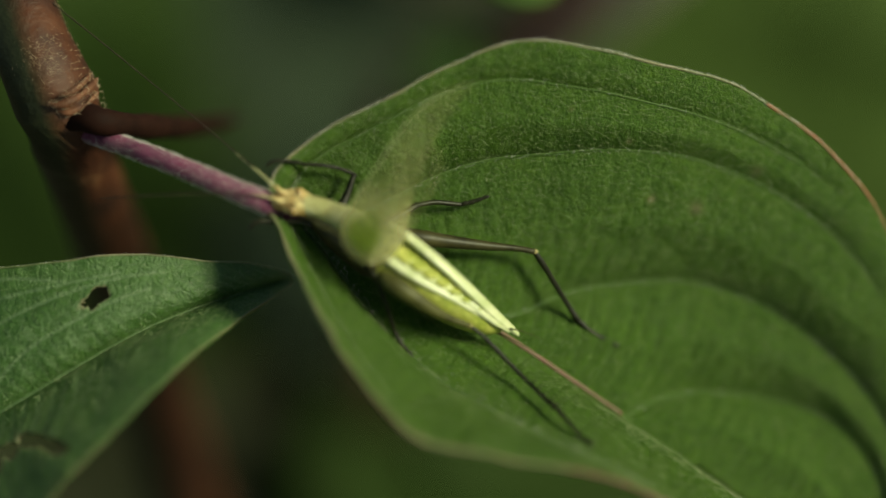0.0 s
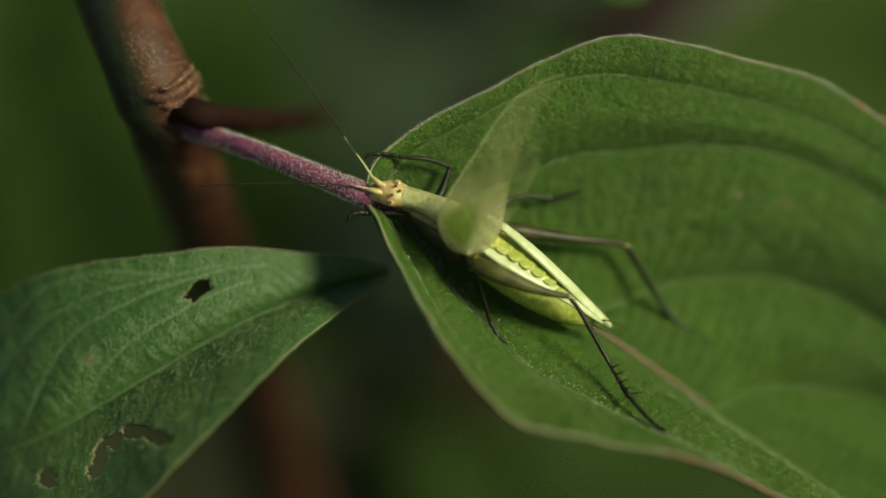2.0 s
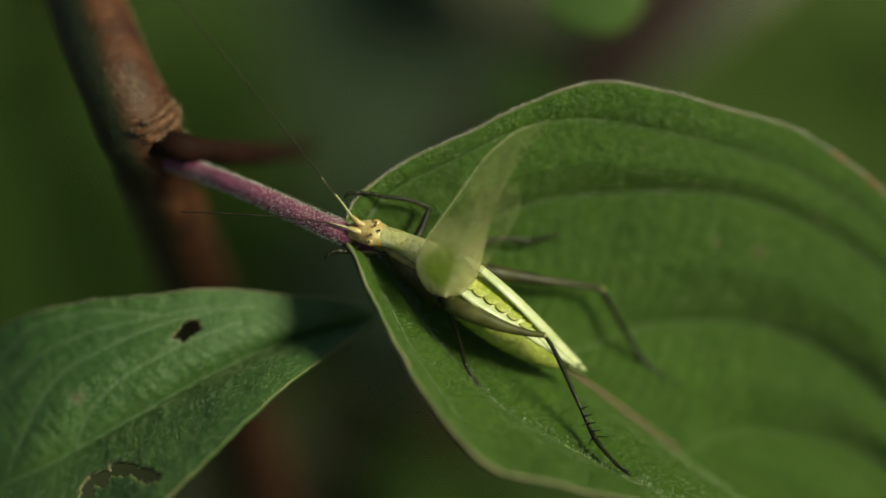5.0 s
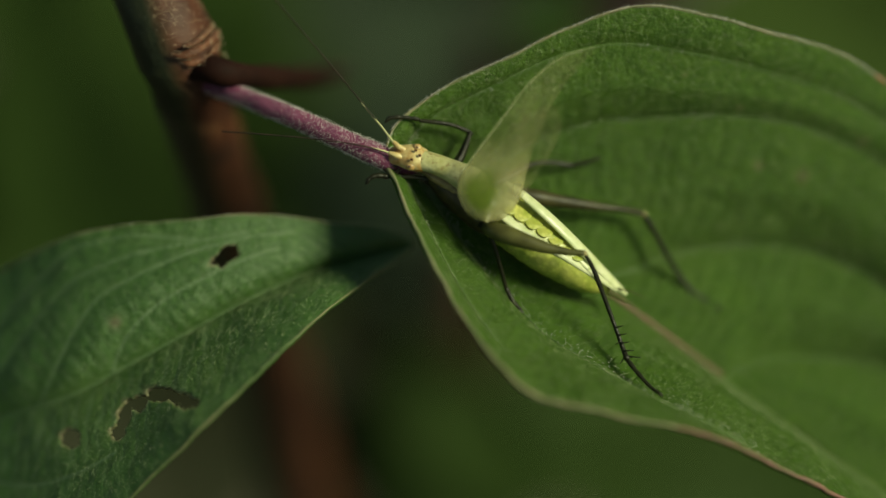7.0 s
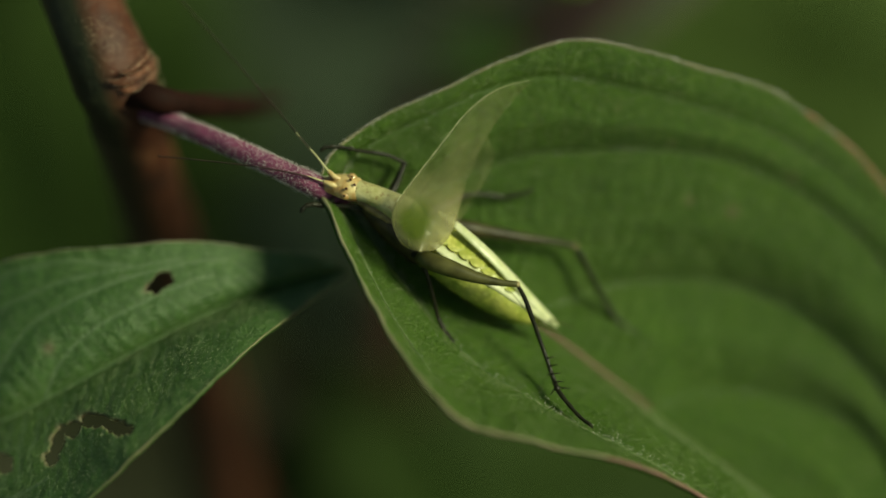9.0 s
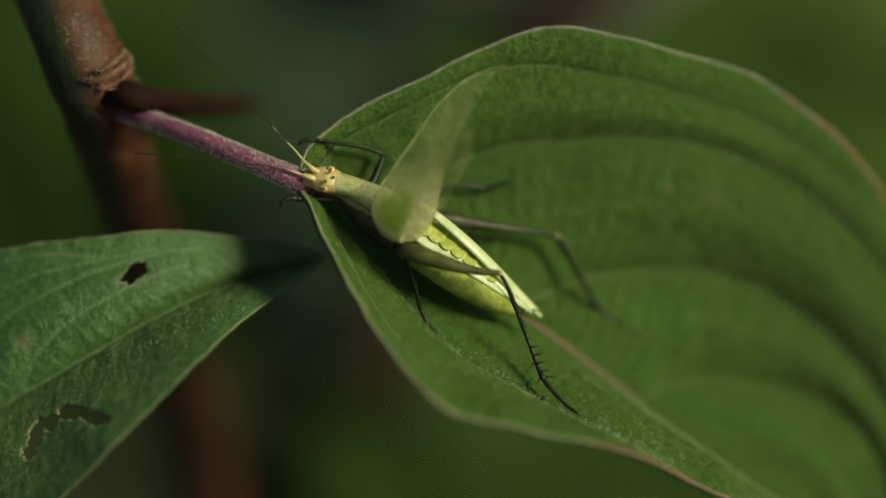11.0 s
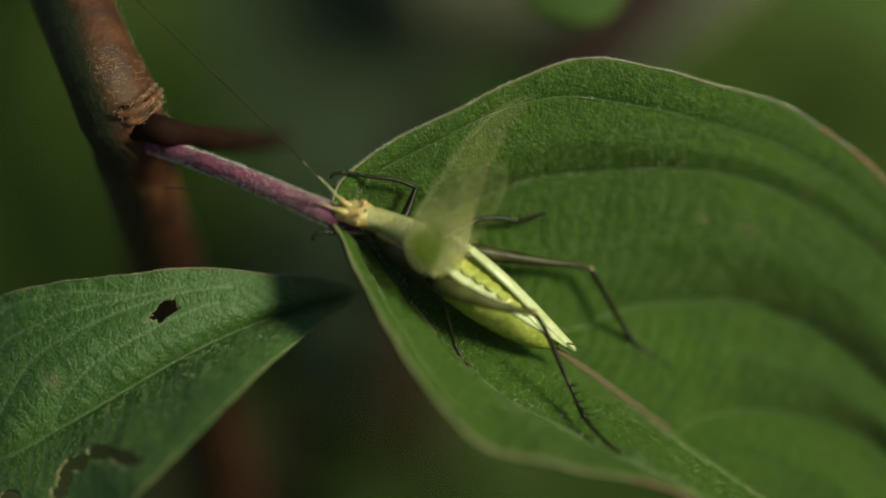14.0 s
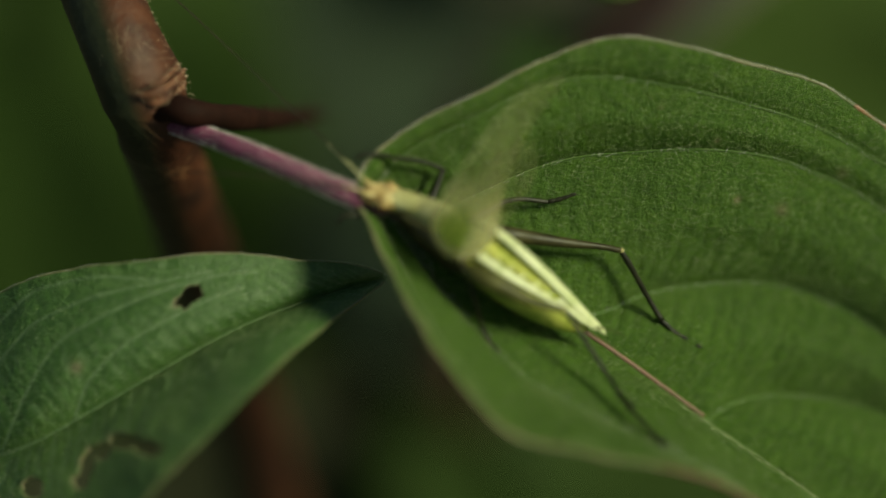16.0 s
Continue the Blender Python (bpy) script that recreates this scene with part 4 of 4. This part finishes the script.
def thicket():
    rng = random.Random(4)
    inv = BENCH.to_3x3().inverted()
    down = inv @ Vector((0, 0, -1))

    def cane(name, label, category, points, mat, leaves):
        """One stalk from the ground, with its leaves; points on the bench in mm, top first; leaves: (x, y, z, length, width, turn, tilt, roll)."""
        top = Vector(points[-1][:3])
        h = (BENCH @ (top * MM)).z / MM
        foot = top + down * h
        base = BENCH @ (foot * MM)
        thing = tagged(new(name), label, category, "thicket behind the leaf")
        thing.matrix_world = Matrix.Translation((base.x, base.y, 0))
        local = thing.matrix_world.inverted() @ BENCH
        line = [tuple(p) for p in points] + [(*foot, points[-1][3] * 1.4)]
        part("stem", tube(line, 60, 10), mat, thing, seat_at=local)
        for x, y, z, ln, wd, turn, tilt, roll, lm in leaves:
            part("leaf", simple_leaf(ln, wd), lm, thing, seat_at=local @ seat(x, y, z) @ pose(0, 0, 0, roll, tilt, turn))

    def clump(x, y, z, wide, high, count, length, mat):
        """Leaves of about one length round a middle on the bench, turned every way."""
        out = []
        for _ in range(count):
            ln = length * rng.uniform(0.7, 1.2)
            a = rng.uniform(0, 360)
            px, py = x + wide * rng.uniform(-1, 1), y + high * rng.uniform(-1, 1)
            out.append((px - 0.5 * ln * math.cos(radians(a)), py - 0.5 * ln * math.sin(radians(a)), z + rng.uniform(-6, 6), ln, ln * 0.62, a, rng.uniform(-18, 18), rng.uniform(-18, 18), mat))
        return out

    cane("shrub_cane", "reddish-brown cane with a bright green leaf, out of focus", "shrub",
         [(22, 27, -52, 1.6), (14.3, 18.8, -58, 1.8), (11.8, 16.3, -60, 1.9), (9.2, 14.1, -62, 1.9), (4, 8, -70, 1.9), (-2, -20, -120, 2.4)], M_CANE,
         [(9.2, 14.1, -62, 9, 5, 200, 0, 20, M_FARLEAF)])
    cane("shrub_cane", "slender cane with one fresh light-green leaf hanging behind", "shrub",
         [(12.0, 16.5, -16, 0.25), (17, 23, -19, 0.4), (30, 36, -26, 0.7), (66, 44, -60, 1.2)], M_CANE,
         [(12.0, 16.5, -16, 6.4, 5.2, 184, -10, 15, M_BRIGHTLEAF)])
    cane("shrub_cane", "pale greyish cane, out of focus", "shrub",
         [(28, 26, -56, 1.6), (20.3, 19.7, -62, 1.7), (16.9, 17.1, -64, 1.8), (11, 11, -72, 1.8), (5, -20, -130, 2.4)], M_GREYCANE, [])
    cane("shrub_cane", "leafy olive-green cane, out of focus", "shrub",
         [(52, 40, -190, 1.6), (46, 10, -210, 2.0), (40, -80, -270, 3)], M_CANE, clump(46, 20, -190, 20, 22, 18, 44, M_SUNLEAF))
    cane("shrub_cane", "leafy cane, deep shade put into its dark green leaf colour, out of focus", "shrub",
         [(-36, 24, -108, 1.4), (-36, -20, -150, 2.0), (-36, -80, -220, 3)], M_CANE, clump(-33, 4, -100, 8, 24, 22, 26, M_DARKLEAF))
    cane("shrub_cane", "dull green cane, out of focus", "shrub",
         [(-14, 30, -122, 1.2), (-13, -5, -150, 1.6), (-12, -80, -230, 3)], M_CANE, clump(-15, 16, -112, 12, 16, 26, 24, M_GREYLEAF) + clump(-8, 0, -122, 8, 7, 9, 24, M_GREYLEAF))
    cane("shrub_cane", "low leafy cane, shade put into its leaf colours, out of focus", "shrub",
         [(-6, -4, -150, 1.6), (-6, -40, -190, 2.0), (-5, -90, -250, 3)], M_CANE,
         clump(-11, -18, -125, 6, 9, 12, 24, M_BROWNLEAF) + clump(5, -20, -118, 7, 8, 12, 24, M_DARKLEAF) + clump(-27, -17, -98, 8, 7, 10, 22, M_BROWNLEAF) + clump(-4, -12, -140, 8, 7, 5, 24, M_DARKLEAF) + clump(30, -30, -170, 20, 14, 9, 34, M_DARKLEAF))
    for k in range(11):
        x = -1 + 1.8 * k + rng.uniform(-1.2, 1.2)
        cane("grass_stalk", "dry pale grass stalk, out of focus", "grass",
             [(x + 5 + rng.uniform(-3, 3), 46, -92, 0.9), (x + 1, 22, -100, 1.1), (x - 5, -10, -150, 1.4)], M_STRAW, [])


plant, plant_space = shrub()
leaf = big_leaf(plant, plant_space)
sprig, sprig_space, sprig_leaf = low_leaf()
bug, hind_leg = cricket()
antenna_a = antenna(bug, ROOT_A, [(-5.58, 3.01, 1, 0.04), (-7.13, 4.75, 0.4, 0.04), (-9.08, 6.9, -0.4, 0.038), (-12.37, 10.4, -1.6, 0.036), (-15.7, 13.9, -2.8, 0.04), (-19.75, 18.0, -4.2, 0.03)],
                    "long thread-like antenna", [(-5.27, 2.7, 1, 0.11), (-5.71, 3.14, 1.0, 0.07), (-6.21, 3.74, 0.8, 0.055), (-6.72, 4.28, 0.55, 0.05), (-7.5, 5.15, 0.25, 0.045)])
antenna_b = antenna(bug, ROOT_B, [(-5.83, 2.38, 1.1, 0.06), (-7.41, 2.82, 1.4, 0.05), (-9.62, 3.2, 1.4, 0.04), (-12.5, 3.55, 1, 0.04), (-15.28, 3.83, 0, 0.04)],
                    "long thread-like antenna", [(-5.45, 2.25, 1.1, 0.11), (-5.83, 2.38, 1.1, 0.07), (-6.28, 2.54, 1.2, 0.055), (-6.8, 2.68, 1.3, 0.05)])
HINGE_A, HINGE_B = (-0.5, -1.5, 2.1), (-0.3, -0.9, 1.7)
wing_a = forewing(bug, HINGE_A, [(-0.45, -1.55, 2.1), (-1.35, -1.15, 2.2), (-1.97, 0.0, 2.4), (-1.85, 1.05, 2.5), (-1.2, 2.0, 2.6), (0.5, 4.27, 3.0), (2.1, 6.35, 3.2), (3.8, 7.68, 3.0), (5.7, 8.28, 2.6)],
                  [(-0.35, -1.55, 2.1), (0.5, -1.4, 2.0), (1.2, -0.75, 1.9), (1.6, 0.1, 1.7), (1.9, 1.3, 1.6), (2.35, 2.86, 1.8), (3.1, 4.74, 2.1), (4.3, 6.63, 2.4), (5.75, 8.2, 2.6)],
                  "raised translucent forewing", 0.45, (0.52, 0.925), (0.19, 0.36, 0.095, 0.26), 1.0)
wing_b = forewing(bug, HINGE_B, [(-0.3, -1.2, 1.7), (-0.9, -0.5, 1.8), (-0.9, 0.9, 2.0), (0.2, 2.6, 2.2), (1.5, 4.1, 2.3), (2.7, 4.95, 2.2), (3.5, 5.0, 2.0)],
                  [(-0.2, -1.2, 1.7), (0.9, -0.9, 1.4), (1.75, 0.0, 1.2), (2.6, 1.2, 1.2), (3.5, 2.7, 1.3), (3.85, 3.8, 1.5), (3.6, 4.95, 1.9)],
                  "raised translucent forewing", 0.3, (0.84, 0.962), (0.2, 0.5, 0.05, 0.2), 0.0)
surroundings()
thicket()

# ---------------------------------------------------------------- what moves: leaves in the breeze, the cricket on its leaf, wings, antennae
SWAY = [
    (0, -0.60, -2.07, 1.50),
    (0.5, -5.76, 1.24, 2.20),
    (1, -3.61, 1.00, 1.43),
    (1.5, -1.77, -0.84, 1.73),
    (2, -3.54, 1.39, 1.32),
    (2.5, -4.81, 0.60, 2.79),
    (3, -1.03, -0.08, 1.92),
    (3.4, 0.86, 0.08, -2.10),
    (3.5, 2.05, -0.93, -7.67),
    (3.6, 0.55, 2.46, -0.48),
    (4, -1.52, 2.48, -2.23),
    (6.5, -0.71, 1.36, -1.13),
    (7, -1.15, -0.48, -1.01),
    (7.5, -1.74, -0.78, -0.53),
    (8, -0.05, -1.02, -1.30),
    (8.5, -0.79, 0.12, -1.52),
    (11, -2.13, 0.87, -0.15),
    (11.5, 0.52, 0.03, -0.32),
    (12, -0.45, 0.24, -0.60),
    (12.5, -0.00, 0.00, -0.00),
    (13, 1.99, -0.88, 0.33),
    (13.5, 1.59, 0.11, -0.07),
    (14, -0.53, 1.13, 0.11),
    (14.5, 1.11, 0.45, -0.03),
    (15, 2.54, 0.68, -0.85),
    (15.5, 1.35, 0.79, 0.55),
    (16, -0.87, 2.28, -0.03),
]
SWAY_LOW = [
    (0, -2.11, -0.71, 1.08),
    (0.5, -4.10, 1.60, 0.35),
    (1, -1.65, 1.02, 0.28),
    (1.5, -1.67, 0.19, -1.04),
    (2, -0.08, 0.23, 0.96),
    (2.5, -1.55, 0.96, 0.96),
    (3, -0.75, -0.40, -0.65),
    (3.4, 2.62, 4.38, -0.12),
    (3.5, -0.68, 7.68, -4.31),
    (3.6, -1.43, 2.91, -1.43),
    (4, -2.89, 2.18, -1.84),
    (6.5, -2.37, 1.43, -0.27),
    (7, -2.44, 1.27, -1.28),
    (7.5, -0.94, 2.36, -0.99),
    (8, 0.52, 2.16, -0.36),
    (8.5, -0.66, 2.03, -1.22),
    (11, -1.70, 1.94, 0.64),
    (11.5, -1.11, 1.22, -0.35),
    (12, -0.57, 1.48, -0.07),
    (12.5, 0.00, -0.01, 0.00),
    (13, 1.04, 0.24, 0.08),
    (13.5, 1.92, 1.00, 0.28),
    (14, 0.85, 2.29, 0.63),
    (14.5, 1.75, 0.80, 0.10),
    (15, 2.11, 0.66, 0.36),
    (15.5, 1.01, 1.71, 0.35),
    (16, 0.51, 1.49, 0.11),
]


def motions():
    offset = np.array(BODY) - np.array(PIVOT)
    walk(leaf, [(t, plant_space @ seat(*PIVOT, a, b, c)) for t, a, b, c in SWAY])
    walk(bug, [(t, BENCH @ seat(*PIVOT, a, b, c) @ seat(*offset)) for t, a, b, c in SWAY])
    walk(sprig_leaf, [(t, sprig_space @ seat(*PIVOT_LOW, a, b, c)) for t, a, b, c in SWAY_LOW])
    for ob, root, rows in ((antenna_a, ROOT_A, [(0, 6), (1.5, -9), (3.4, -8), (4.2, -6), (7, -3), (10, -1), (12.5, 0), (14.5, 1.5), (16, 2)]),
                           (antenna_b, ROOT_B, [(0, 7), (1.5, 5), (3.4, 7), (3.5, 1), (3.6, 2.5), (4.2, 3), (7, 1), (12.5, 0), (16, 1)])):
        walk(ob, [(t, seat(*(np.array(root) - np.array(BODY)), 0, 0, 1.75 * a)) for t, a in rows])
    # the near hind leg: tucked along the flank, then raised over it, then let down again
    tuck = [(0, 1.0), (0.7, 1.0), (1.0, 0.85), (1.3, 0.6), (1.6, 0.4), (3.0, 0.35), (4.2, 0.33), (6.3, 0.0), (13.5, 0.0), (14.0, 0.15), (14.4, 0.3), (15.0, 0.45), (16.0, 0.55)]
    hip, knee, ankle = ((Vector(q) - Vector(BODY)) * MM for q in (HIP, KNEE, ANKLE))
    thigh_turn = (knee - hip).rotation_difference(Vector((5.0, -3.05, -1.3)))
    shin_turn = (ankle - knee).rotation_difference(thigh_turn.inverted() @ Vector((5.3, -5.35, 0.8)))

    def about(point, turn, share):
        q = Quaternion().slerp(turn, share)
        return Matrix.Translation(point) @ q.to_matrix().to_4x4() @ Matrix.Translation(-point)

    walk(hind_leg, [(t, seat(0.5 * f, -0.3 * f, 0) @ about(hip, thigh_turn, f)) for t, f in tuck])
    for ob in hind_leg.children:
        if ob.name.startswith("tibia"):
            walk(ob, [(t, about(knee, shin_turn, f)) for t, f in tuck])
        elif ob.name.startswith("tarsus"):
            walk(ob, [(t, about(knee, shin_turn, f) @ about(ankle, shin_turn.inverted(), 0.7 * f)) for t, f in tuck])
    for ob, root, phase in ((wing_a, HINGE_A, 0.0), (wing_b, HINGE_B, 2.0)):
        beat = [(k / FPS, 4.0 * math.sin(2 * math.pi * k / 3.3 + phase)) for k in range(16 * FPS + 1)]
        walk(ob, [(t, seat(*(np.array(root) - np.array(BODY)), 0.847 * a, -0.532 * a, 0.5 * a)) for t, a in beat])


motions()
